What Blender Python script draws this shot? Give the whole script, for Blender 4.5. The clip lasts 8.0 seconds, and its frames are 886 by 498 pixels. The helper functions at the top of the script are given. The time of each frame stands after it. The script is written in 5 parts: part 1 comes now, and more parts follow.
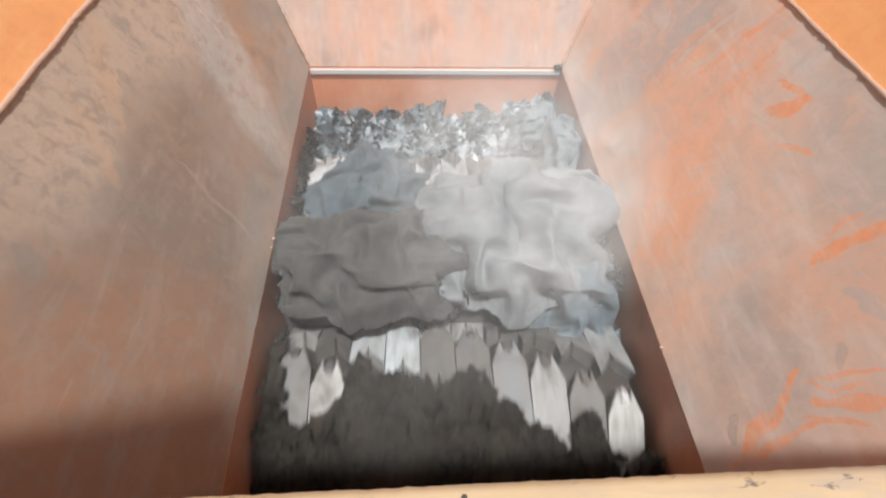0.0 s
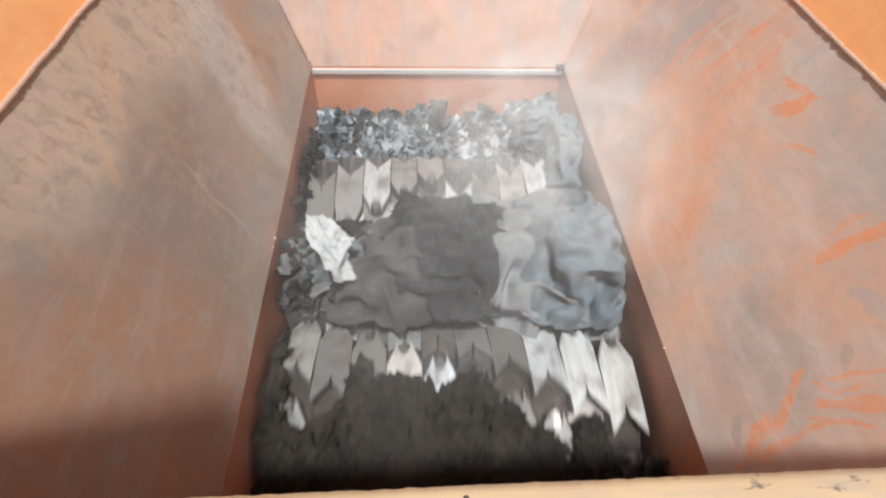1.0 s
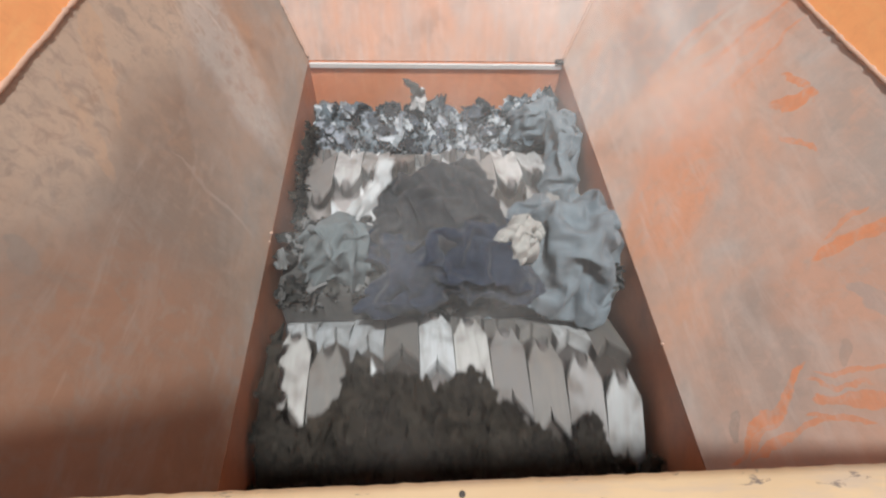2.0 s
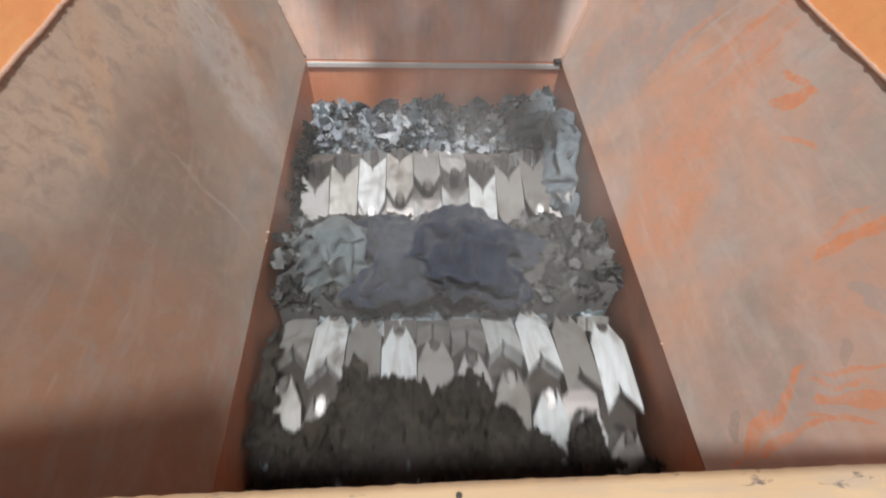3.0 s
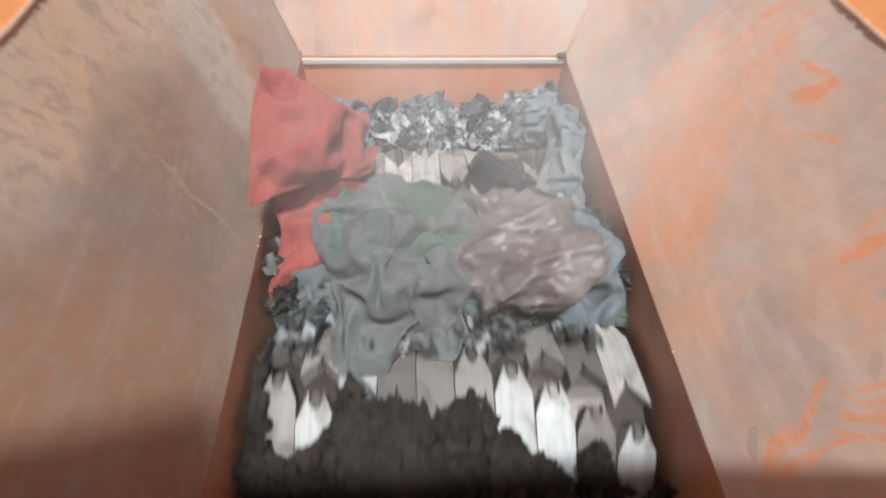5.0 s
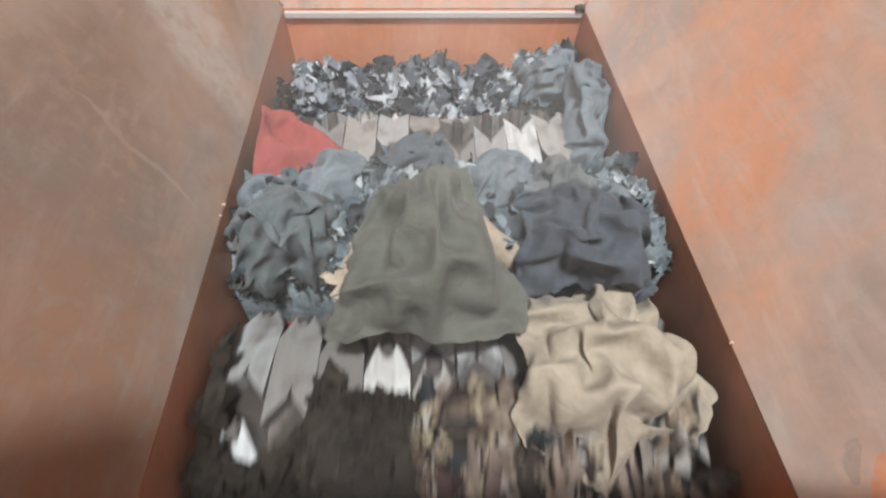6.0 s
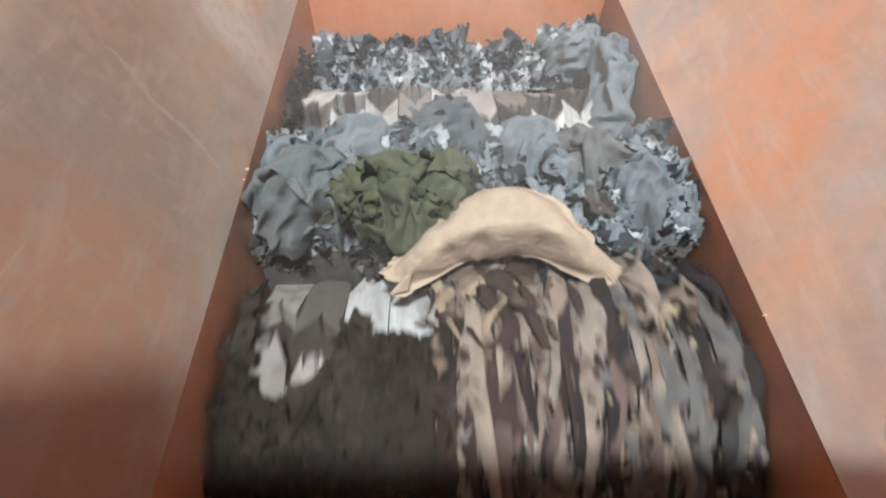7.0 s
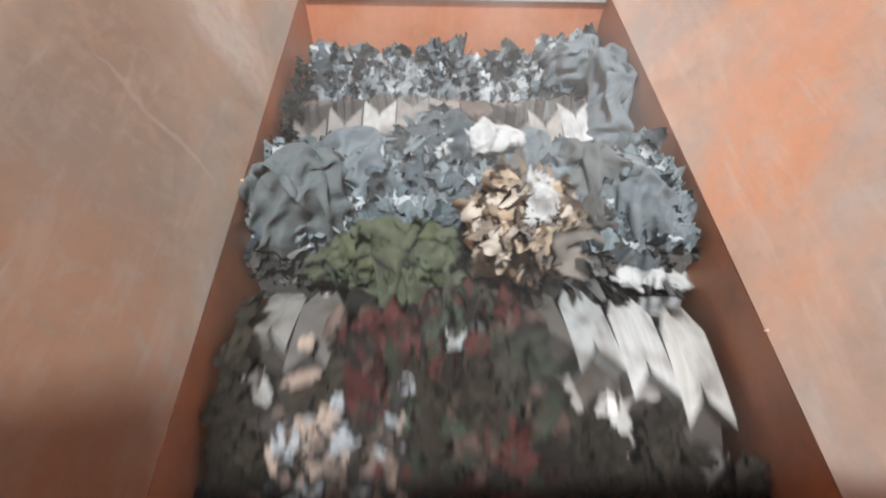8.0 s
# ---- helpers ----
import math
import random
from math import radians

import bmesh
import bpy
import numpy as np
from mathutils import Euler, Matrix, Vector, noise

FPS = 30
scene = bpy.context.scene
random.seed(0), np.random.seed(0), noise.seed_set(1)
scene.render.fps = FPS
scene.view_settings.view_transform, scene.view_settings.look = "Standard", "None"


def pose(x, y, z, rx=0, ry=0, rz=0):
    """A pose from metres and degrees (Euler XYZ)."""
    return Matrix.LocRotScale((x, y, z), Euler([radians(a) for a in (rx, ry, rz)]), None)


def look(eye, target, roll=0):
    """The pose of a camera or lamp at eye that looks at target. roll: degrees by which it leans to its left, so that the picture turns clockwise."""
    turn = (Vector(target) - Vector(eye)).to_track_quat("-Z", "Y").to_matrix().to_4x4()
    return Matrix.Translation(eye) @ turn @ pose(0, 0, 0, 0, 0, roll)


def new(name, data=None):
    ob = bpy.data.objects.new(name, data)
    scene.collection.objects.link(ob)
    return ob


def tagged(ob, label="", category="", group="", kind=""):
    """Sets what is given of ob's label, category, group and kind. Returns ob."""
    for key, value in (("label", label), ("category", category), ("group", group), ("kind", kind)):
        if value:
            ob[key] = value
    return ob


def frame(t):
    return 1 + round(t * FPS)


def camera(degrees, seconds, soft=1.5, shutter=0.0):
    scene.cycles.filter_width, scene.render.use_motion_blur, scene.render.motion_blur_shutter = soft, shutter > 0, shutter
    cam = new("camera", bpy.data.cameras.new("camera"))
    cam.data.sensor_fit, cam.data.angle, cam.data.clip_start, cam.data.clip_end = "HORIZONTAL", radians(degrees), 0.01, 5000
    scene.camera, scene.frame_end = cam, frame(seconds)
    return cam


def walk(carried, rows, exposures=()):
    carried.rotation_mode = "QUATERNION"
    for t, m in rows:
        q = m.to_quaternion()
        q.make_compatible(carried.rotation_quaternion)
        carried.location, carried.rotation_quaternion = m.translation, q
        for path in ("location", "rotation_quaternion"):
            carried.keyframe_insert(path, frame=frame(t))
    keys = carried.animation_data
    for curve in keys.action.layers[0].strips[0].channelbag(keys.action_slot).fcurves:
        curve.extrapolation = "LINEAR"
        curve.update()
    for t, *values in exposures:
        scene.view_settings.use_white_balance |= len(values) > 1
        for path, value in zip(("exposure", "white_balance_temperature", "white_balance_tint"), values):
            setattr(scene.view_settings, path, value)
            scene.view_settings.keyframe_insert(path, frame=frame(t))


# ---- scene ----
cam = camera(83.4, 8.0, soft=2.2, shutter=0.9)
PATH = [
    (0, (-0.088, 0.071, 0.878), (0.034, 1.308, -0.689), 3.4),
    (0.5, (-0.091, 0.069, 0.872), (0.032, 1.312, -0.69), 3.5),
    (1, (-0.088, 0.072, 0.874), (0.027, 1.311, -0.691), 3.2),
    (1.5, (-0.088, 0.073, 0.866), (0.023, 1.307, -0.704), 3.2),
    (2, (-0.086, 0.073, 0.867), (0.035, 1.302, -0.707), 3.6),
    (3.5, (-0.084, 0.075, 0.857), (0.043, 1.309, -0.712), 3.8),
    (4, (-0.084, 0.074, 0.86), (0.039, 1.309, -0.708), 3.6),
    (4.5, (-0.084, 0.074, 0.862), (0.037, 1.307, -0.708), 3.5),
    (4.7, (-0.073, 0.087, 0.864), (0.032, 1.309, -0.716), 2.6),
    (5.8, (-0.063, 0.179, 0.664), (0.046, 1.406, -0.912), 2.8),
    (6, (-0.056, 0.188, 0.659), (0.036, 1.403, -0.926), 2.1),
    (6.5, (-0.072, 0.173, 0.644), (-0.002, 1.365, -0.96), 1.8),
    (7, (-0.087, 0.166, 0.626), (-0.023, 1.353, -0.982), 2.2),
    (7.5, (-0.074, 0.17, 0.617), (-0.026, 1.37, -0.982), 1.5),
    (8, (-0.086, 0.181, 0.624), (-0.013, 1.388, -0.969), 2.6),
]
walk(cam, [(t, look(eye, target, roll)) for t, eye, target, roll in PATH], [(0, 0.3), (1, 0.27), (2, 0.14), (3.5, 0.08), (4.0, 0.18), (4.5, 0.28), (5.8, 0.18), (6.5, 0.32), (8, 0.38)])


# ---- world, sun, exposure ----
world = bpy.data.worlds.new("overcast_sky")
scene.world = world
world.use_nodes = True
wn = world.node_tree.nodes
sky = wn.new("ShaderNodeTexSky")
sky.sky_type = "NISHITA"
sky.sun_disc = False
sky.sun_elevation, sky.sun_rotation = radians(72), radians(176)
sky.dust_density, sky.air_density = 4.0, 1.0
wn["Background"].inputs["Strength"].default_value = 0.055
veil = wn.new("ShaderNodeHueSaturation")
veil.inputs["Saturation"].default_value = 0.5
world.node_tree.links.new(sky.outputs[0], veil.inputs["Color"])
world.node_tree.links.new(veil.outputs[0], wn["Background"].inputs["Color"])
sun = new("sun", bpy.data.lights.new("sun", "SUN"))
sun.data.energy, sun.data.angle, sun.data.color = 3.7, radians(6), (0.94, 0.975, 1.0)
sun.matrix_world = look((0.1, -1.42, 4.5), (0, 0, 0))


# ---- materials ----
def nodes_of(name, rough=0.6, metal=0.0):
    m = bpy.data.materials.new(name)
    m.use_nodes = True
    b = m.node_tree.nodes["Principled BSDF"]
    b.inputs["Roughness"].default_value, b.inputs["Metallic"].default_value = rough, metal
    return m, m.node_tree.nodes, m.node_tree.links.new, b


def mapped(n, link, scale, turn=(0, 0, 0), source="Object"):
    tc, mp = n.new("ShaderNodeTexCoord"), n.new("ShaderNodeMapping")
    mp.inputs["Scale"].default_value = scale
    mp.inputs["Rotation"].default_value = [radians(a) for a in turn]
    link(tc.outputs[source], mp.inputs["Vector"])
    return mp.outputs[0]


def noisy(n, link, vec, scale, detail=4, rough=0.55, dist=0.0):
    t = n.new("ShaderNodeTexNoise")
    t.inputs["Scale"].default_value, t.inputs["Detail"].default_value = scale, detail
    t.inputs["Roughness"].default_value, t.inputs["Distortion"].default_value = rough, dist
    link(vec, t.inputs["Vector"])
    return t.outputs["Fac"]


def ramp(n, link, fac, stops):
    r = n.new("ShaderNodeValToRGB")
    e = r.color_ramp.elements
    while len(e) < len(stops):
        e.new(0.5)
    for k, (p, c) in enumerate(stops):
        e[k].position, e[k].color = p, (*c, 1) if len(c) == 3 else c
    link(fac, r.inputs[0])
    return r.outputs[0]


def blend(n, link, fac, a, b, how="MIX"):
    m = n.new("ShaderNodeMix")
    m.data_type, m.blend_type = "RGBA", how
    for sock, val in ((m.inputs[0], fac), (m.inputs[6], a), (m.inputs[7], b)):
        if isinstance(val, (int, float)):
            sock.default_value = val
        elif isinstance(val, tuple):
            sock.default_value = (*val, 1)
        else:
            link(val, sock)
    return m.outputs[2]


def bumped(n, link, b, height, strength, distance=0.01):
    bp = n.new("ShaderNodeBump")
    bp.inputs["Strength"].default_value, bp.inputs["Distance"].default_value = strength, distance
    link(height, bp.inputs["Height"])
    link(bp.outputs[0], b.inputs["Normal"])


def grey(v):
    return (v, v, v)


def scuff_or_light(n, link, col, y, z, long, wide, angle, colour, amount=0.8):
    """One rubbed mark, or a broad patch of painted-in light or shade, on a side plate: its middle, length, breadth,
    slant in the y, z plane and colour.
    """
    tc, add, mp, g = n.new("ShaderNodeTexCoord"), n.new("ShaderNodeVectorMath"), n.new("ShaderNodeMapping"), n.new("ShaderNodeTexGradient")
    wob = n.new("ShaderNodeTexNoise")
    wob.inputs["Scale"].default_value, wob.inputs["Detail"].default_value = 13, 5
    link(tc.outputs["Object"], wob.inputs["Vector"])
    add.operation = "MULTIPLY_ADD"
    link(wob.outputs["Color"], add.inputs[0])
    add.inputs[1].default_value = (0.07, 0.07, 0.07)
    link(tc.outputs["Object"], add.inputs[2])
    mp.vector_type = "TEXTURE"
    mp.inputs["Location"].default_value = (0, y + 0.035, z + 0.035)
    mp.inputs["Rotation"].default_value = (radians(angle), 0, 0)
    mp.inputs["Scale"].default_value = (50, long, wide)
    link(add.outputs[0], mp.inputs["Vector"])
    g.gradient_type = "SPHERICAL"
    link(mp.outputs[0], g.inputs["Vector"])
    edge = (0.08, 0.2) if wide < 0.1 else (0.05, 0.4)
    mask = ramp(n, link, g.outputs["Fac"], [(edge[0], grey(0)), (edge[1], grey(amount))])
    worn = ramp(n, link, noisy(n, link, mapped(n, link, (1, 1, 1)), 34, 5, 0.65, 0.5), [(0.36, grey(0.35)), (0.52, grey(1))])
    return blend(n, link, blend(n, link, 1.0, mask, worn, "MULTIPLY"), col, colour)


def worn_plate(name, bare, paint, cover, turn, rough=0.5, rust=0.3, scuffs_and_light=()):
    """Orange paint scoured off steel: broad patches, long drag streaks, fine scratches, stains."""
    m, n, link, b = nodes_of(name, rough)
    flat = mapped(n, link, (1, 1, 1))
    drag = mapped(n, link, (9, 2.2, 2.2), turn)
    broad = noisy(n, link, flat, 3.2, 5, 0.6, 0.6)
    streak = noisy(n, link, drag, 1.3, 5, 0.6, 0.8)
    add = n.new("ShaderNodeMath")
    add.operation = "ADD"
    link(broad, add.inputs[0])
    link(streak, add.inputs[1])
    half = n.new("ShaderNodeMath")
    half.operation = "MULTIPLY"
    half.inputs[1].default_value = 0.5
    link(add.outputs[0], half.inputs[0])
    mask = ramp(n, link, half.outputs[0], [(cover - 0.12, grey(0)), (cover + 0.09, grey(1))])
    tone = blend(n, link, noisy(n, link, flat, 11, 6, 0.65), tuple(c * 0.7 for c in bare), tuple(c * 1.3 for c in bare))
    ptone = blend(n, link, noisy(n, link, flat, 6, 4), tuple(c * 0.85 for c in paint), tuple(min(c * 1.12, 0.9) for c in paint))
    col = blend(n, link, mask, tone, ptone)
    stains = ramp(n, link, noisy(n, link, flat, 7.5, 3, 0.5, 0.5), [(0.58, grey(0)), (0.7, grey(rust))])
    col = blend(n, link, stains, col, (0.16, 0.1, 0.07))
    for spot in scuffs_and_light:
        col = scuff_or_light(n, link, col, *spot)
    mottle = ramp(n, link, noisy(n, link, flat, 38, 6, 0.7, 0.4), [(0.46, grey(0)), (0.72, grey(0.2))])
    col = blend(n, link, mottle, col, tuple(0.55 * c for c in bare))
    rubbed = ramp(n, link, noisy(n, link, mapped(n, link, (40, 4, 4), turn), 1.6, 5, 0.65, 0.5), [(0.5, grey(0)), (0.66, grey(0.28))])
    col = blend(n, link, rubbed, col, tuple(min(0.85, 1.35 * c) for c in bare))
    fine = noisy(n, link, mapped(n, link, (160, 7, 7), turn), 1.0, 3)
    scr = ramp(n, link, fine, [(0.66, grey(0)), (0.8, grey(0.2))])
    col = blend(n, link, scr, col, (0.62, 0.52, 0.45))
    link(col, b.inputs["Base Color"])
    link(ramp(n, link, half.outputs[0], [(0.3, grey(rough - 0.08)), (0.7, grey(rough + 0.12))]), b.inputs["Roughness"])
    bumped(n, link, b, noisy(n, link, flat, 28, 5), 0.12, 0.004)
    return m


RUB, PALE, TEAL = (0.82, 0.33, 0.16), (0.6, 0.5, 0.43), (0.24, 0.24, 0.22)
# Brown left against bright orange right: own colour, plus side light put into it.
plate_left = worn_plate("scoured_plate_brown", (0.292, 0.243, 0.203), (0.42, 0.25, 0.157), 0.55, (0, 25, 20), scuffs_and_light=[
    # broad pale top and brown middle: sky glow and its fall-off, put into colour
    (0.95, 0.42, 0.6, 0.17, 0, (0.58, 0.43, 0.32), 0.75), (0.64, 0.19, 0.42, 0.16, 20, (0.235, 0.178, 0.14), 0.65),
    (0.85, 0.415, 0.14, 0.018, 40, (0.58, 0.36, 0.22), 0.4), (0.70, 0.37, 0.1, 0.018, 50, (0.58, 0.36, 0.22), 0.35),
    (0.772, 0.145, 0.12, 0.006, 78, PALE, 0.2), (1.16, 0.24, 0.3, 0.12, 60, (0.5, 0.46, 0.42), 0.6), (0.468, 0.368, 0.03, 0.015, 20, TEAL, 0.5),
    # last mark: orange-brown paint left low down, with the corner's shadow mixed in
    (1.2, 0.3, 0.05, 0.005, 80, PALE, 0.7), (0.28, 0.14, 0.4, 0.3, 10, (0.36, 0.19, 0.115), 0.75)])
plate_right = worn_plate("scoured_plate_orange", (0.56, 0.475, 0.415), (0.74, 0.42, 0.28), 0.5, (0, -40, -15), rust=0.2, scuffs_and_light=[
    # first patch: greyish haze put into the colour; then scoured grey patches, broad smears of rubbed paint
    (1.22, 0.25, 0.4, 0.16, 100, (0.42, 0.39, 0.37), 0.65), (0.56, 0.42, 0.3, 0.13, 20, (0.44, 0.38, 0.33), 0.55), (0.42, 0.16, 0.14, 0.11, 40, (0.42, 0.34, 0.29), 0.5),
    (0.78, 0.12, 0.2, 0.12, 62, (0.8, 0.38, 0.22), 0.75), (0.92, 0.26, 0.24, 0.11, 80, (0.8, 0.4, 0.25), 0.6), (0.46, 0.3, 0.12, 0.11, 100, (0.74, 0.4, 0.26), 0.6),
    # single drag strokes
    (0.319, 0.121, 0.105, 0.010, 58, RUB, 0.85), (0.277, 0.134, 0.07, 0.008, 82, RUB, 0.75), (0.323, 0.137, 0.043, 0.006, 62, RUB, 0.7), (0.30, 0.11, 0.06, 0.007, 50, RUB, 0.6),
    (0.333, 0.249, 0.055, 0.005, 107, RUB, 0.65), (0.302, 0.236, 0.055, 0.011, 110, RUB, 0.75), (0.324, 0.226, 0.045, 0.004, 112, RUB, 0.7), (0.285, 0.205, 0.04, 0.006, 112, RUB, 0.7),
    (0.502, 0.327, 0.065, 0.015, 97, RUB, 0.85), (0.50, 0.35, 0.045, 0.009, 117, RUB, 0.75), (0.535, 0.33, 0.04, 0.005, 80, RUB, 0.6),
    (0.777, 0.371, 0.045, 0.012, 122, RUB, 0.85), (0.797, 0.39, 0.05, 0.009, 174, RUB, 0.85), (0.701, 0.343, 0.047, 0.006, 168, RUB, 0.75),
    (0.982, 0.373, 0.11, 0.008, 105, RUB, 0.6), (1.069, 0.352, 0.1, 0.008, 104, PALE, 0.6), (0.902, 0.379, 0.085, 0.006, 95, RUB, 0.6), (1.02, 0.34, 0.12, 0.007, 103, PALE, 0.55), (0.94, 0.33, 0.1, 0.006, 98, PALE, 0.45), (1.1, 0.3, 0.1, 0.006, 100, RUB, 0.5), (0.411, 0.309, 0.045, 0.014, 158, (0.46, 0.4, 0.36), 0.6),
    (0.321, 0.074, 0.022, 0.01, 30, TEAL, 0.35), (0.357, 0.252, 0.022, 0.01, 40, TEAL, 0.25)])
plate_far = worn_plate("scoured_plate_pink", (0.46, 0.36, 0.31), (0.62, 0.33, 0.22), 0.5, (0, 90, 0))
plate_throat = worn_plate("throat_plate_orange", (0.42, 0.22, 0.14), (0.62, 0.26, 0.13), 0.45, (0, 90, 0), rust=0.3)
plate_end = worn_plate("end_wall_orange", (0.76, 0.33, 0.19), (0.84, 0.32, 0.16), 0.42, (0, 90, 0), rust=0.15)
plate_fresh = worn_plate("fresh_orange_paint", (0.88, 0.36, 0.15), (0.9, 0.36, 0.14), 0.34, (0, 0, 90), rust=0.1)


def chipped_rim():
    """Cream paint on the rim, knocked off in small dark chips and grey rubs that run along it."""
    m, n, link, b = nodes_of("cream_rim_paint", 0.55)
    flat = mapped(n, link, (1, 1, 1))
    col = blend(n, link, noisy(n, link, flat, 9, 5), (0.5, 0.34, 0.2), (0.68, 0.48, 0.28))
    rubs = ramp(n, link, noisy(n, link, mapped(n, link, (5, 22, 22)), 1.0, 6, 0.65, 0.4), [(0.52, grey(0)), (0.66, grey(0.6))])
    col = blend(n, link, rubs, col, (0.42, 0.33, 0.27))
    chips = ramp(n, link, noisy(n, link, mapped(n, link, (22, 60, 60)), 1.0, 5, 0.7, 0.8), [(0.62, grey(0)), (0.68, grey(0.85))])
    col = blend(n, link, chips, col, (0.13, 0.1, 0.09))
    link(col, b.inputs["Base Color"])
    bumped(n, link, b, chips, 0.3, 0.002)
    return m


rim_paint = chipped_rim()
weld_metal = worn_plate("weld_metal", (0.5, 0.33, 0.25), (0.55, 0.33, 0.23), 0.5, (0, 0, 0), 0.55)


def steel(name, base, rough, grime, metal=0.9):
    m, n, link, b = nodes_of(name, rough, metal)
    flat = mapped(n, link, (1, 1, 1))
    info = n.new("ShaderNodeObjectInfo")
    shift = n.new("ShaderNodeVectorMath")
    link(flat, shift.inputs[0])
    link(info.outputs["Random"], shift.inputs[1])
    fine_dirt = noisy(n, link, shift.outputs[0], 12, 5, 0.55)
    lean = n.new("ShaderNodeMath")
    lean.operation = "MULTIPLY_ADD"
    lean.inputs[1].default_value, lean.inputs[2].default_value = 0.8, -0.33
    link(info.outputs["Random"], lean.inputs[0])
    sumup = n.new("ShaderNodeMath")
    link(fine_dirt, sumup.inputs[0])
    link(lean.outputs[0], sumup.inputs[1])
    wide = sumup.outputs[0]
    dirt = ramp(n, link, wide, [(0.45, grey(0)), (0.62, grey(grime))])
    col = blend(n, link, dirt, base, (0.1, 0.083, 0.071))
    link(col, b.inputs["Base Color"])
    link(ramp(n, link, wide, [(0.35, grey(rough)), (0.65, grey(rough + 0.3))]), b.inputs["Roughness"])
    fine = noisy(n, link, mapped(n, link, (300, 14, 14)), 1.0, 3)
    bumped(n, link, b, fine, 0.08, 0.001)
    return m




def rubbed_steel():
    """Tooth faces rubbed bright by cloth: pale steel, each a little different, with brown smears along the drag."""
    m, n, link, b = nodes_of("rubbed_tooth_steel", 0.55, 0.12)
    info, shift = n.new("ShaderNodeObjectInfo"), n.new("ShaderNodeVectorMath")
    link(mapped(n, link, (1, 1, 1)), shift.inputs[0])
    times = n.new("ShaderNodeMath")
    times.operation = "MULTIPLY"
    times.inputs[1].default_value = 37.0
    link(info.outputs["Random"], times.inputs[0])
    link(times.outputs[0], shift.inputs[1])
    own = ramp(n, link, info.outputs["Random"], [(0.0, (0.58, 0.61, 0.61)), (0.16, (0.13, 0.122, 0.11)), (0.34, (0.17, 0.162, 0.15)), (0.46, (0.46, 0.45, 0.42)), (0.6, (0.58, 0.61, 0.62)), (0.72, (0.13, 0.122, 0.115)), (0.88, (0.25, 0.245, 0.235)), (1.0, (0.54, 0.5, 0.46))])
    smear = n.new("ShaderNodeMapping")
    smear.inputs["Scale"].default_value = (60, 9, 9)
    link(shift.outputs[0], smear.inputs["Vector"])
    col = blend(n, link, ramp(n, link, noisy(n, link, smear.outputs[0], 1.0, 4, 0.6, 0.5), [(0.42, grey(0)), (0.75, grey(0.55))]), own, (0.2, 0.165, 0.135))
    grime = ramp(n, link, noisy(n, link, shift.outputs[0], 15, 5, 0.6, 0.4), [(0.5, grey(0)), (0.68, grey(0.75))])
    col = blend(n, link, grime, col, (0.12, 0.1, 0.085))
    link(col, b.inputs["Base Color"])
    link(ramp(n, link, grime, [(0, grey(0.58)), (1, grey(0.8))]), b.inputs["Roughness"])
    bumped(n, link, b, noisy(n, link, smear.outputs[0], 3.0, 3), 0.1, 0.001)
    return m


tooth_steel = rubbed_steel()
drum_steel = steel("dark_drum_steel", (0.2, 0.18, 0.17), 0.5, 0.9)
knife_steel = steel("knife_steel", (0.3, 0.28, 0.27), 0.45, 0.6)
lip_steel = steel("bare_lip_steel", (0.85, 0.83, 0.8), 0.5, 0.15, 0.2)

m, n, link, b = nodes_of("dusty_concrete", 0.9)
flat = mapped(n, link, (1, 1, 1))
link(blend(n, link, noisy(n, link, flat, 2, 6), (0.24, 0.23, 0.21), (0.38, 0.36, 0.33)), b.inputs["Base Color"])
bumped(n, link, b, noisy(n, link, flat, 40, 5), 0.2)
concrete = m


def cloth_mat(name, colour, rough=0.85, weave=420, stain=0.35, sheen=0.3, stain_colour=None, wrinkle=0.4):
    """Woven fabric: thread bump, soft creases, dust and stains."""
    m, n, link, b = nodes_of(name, rough)
    b.inputs["Specular IOR Level"].default_value = 0.5 if rough < 0.5 else 0.15
    b.inputs["Sheen Weight"].default_value = sheen * 0.3
    flat = mapped(n, link, (1, 1, 1))
    blot = noisy(n, link, flat, 7, 5, 0.6, 0.4)
    mask = ramp(n, link, blot, [(0.4, grey(0)), (0.68, grey(stain))])
    col = blend(n, link, mask, colour, stain_colour or tuple(c * 0.45 for c in colour))
    col = blend(n, link, ramp(n, link, noisy(n, link, flat, 45, 3), [(0.4, grey(0)), (0.7, grey(0.3))]), col,
                tuple(min(1, c * 1.35 + 0.02) for c in colour))
    link(col, b.inputs["Base Color"])
    bp = n.new("ShaderNodeBump")
    bp.inputs["Strength"].default_value, bp.inputs["Distance"].default_value = wrinkle, 0.012
    link(noisy(n, link, flat, 32, 5, 0.6, 1.2), bp.inputs["Height"])
    bumped(n, link, b, noisy(n, link, flat, weave, 2), 0.2, 0.002)
    link(bp.outputs[0], b.inputs["Normal"].links[0].from_node.inputs["Normal"])
    return m


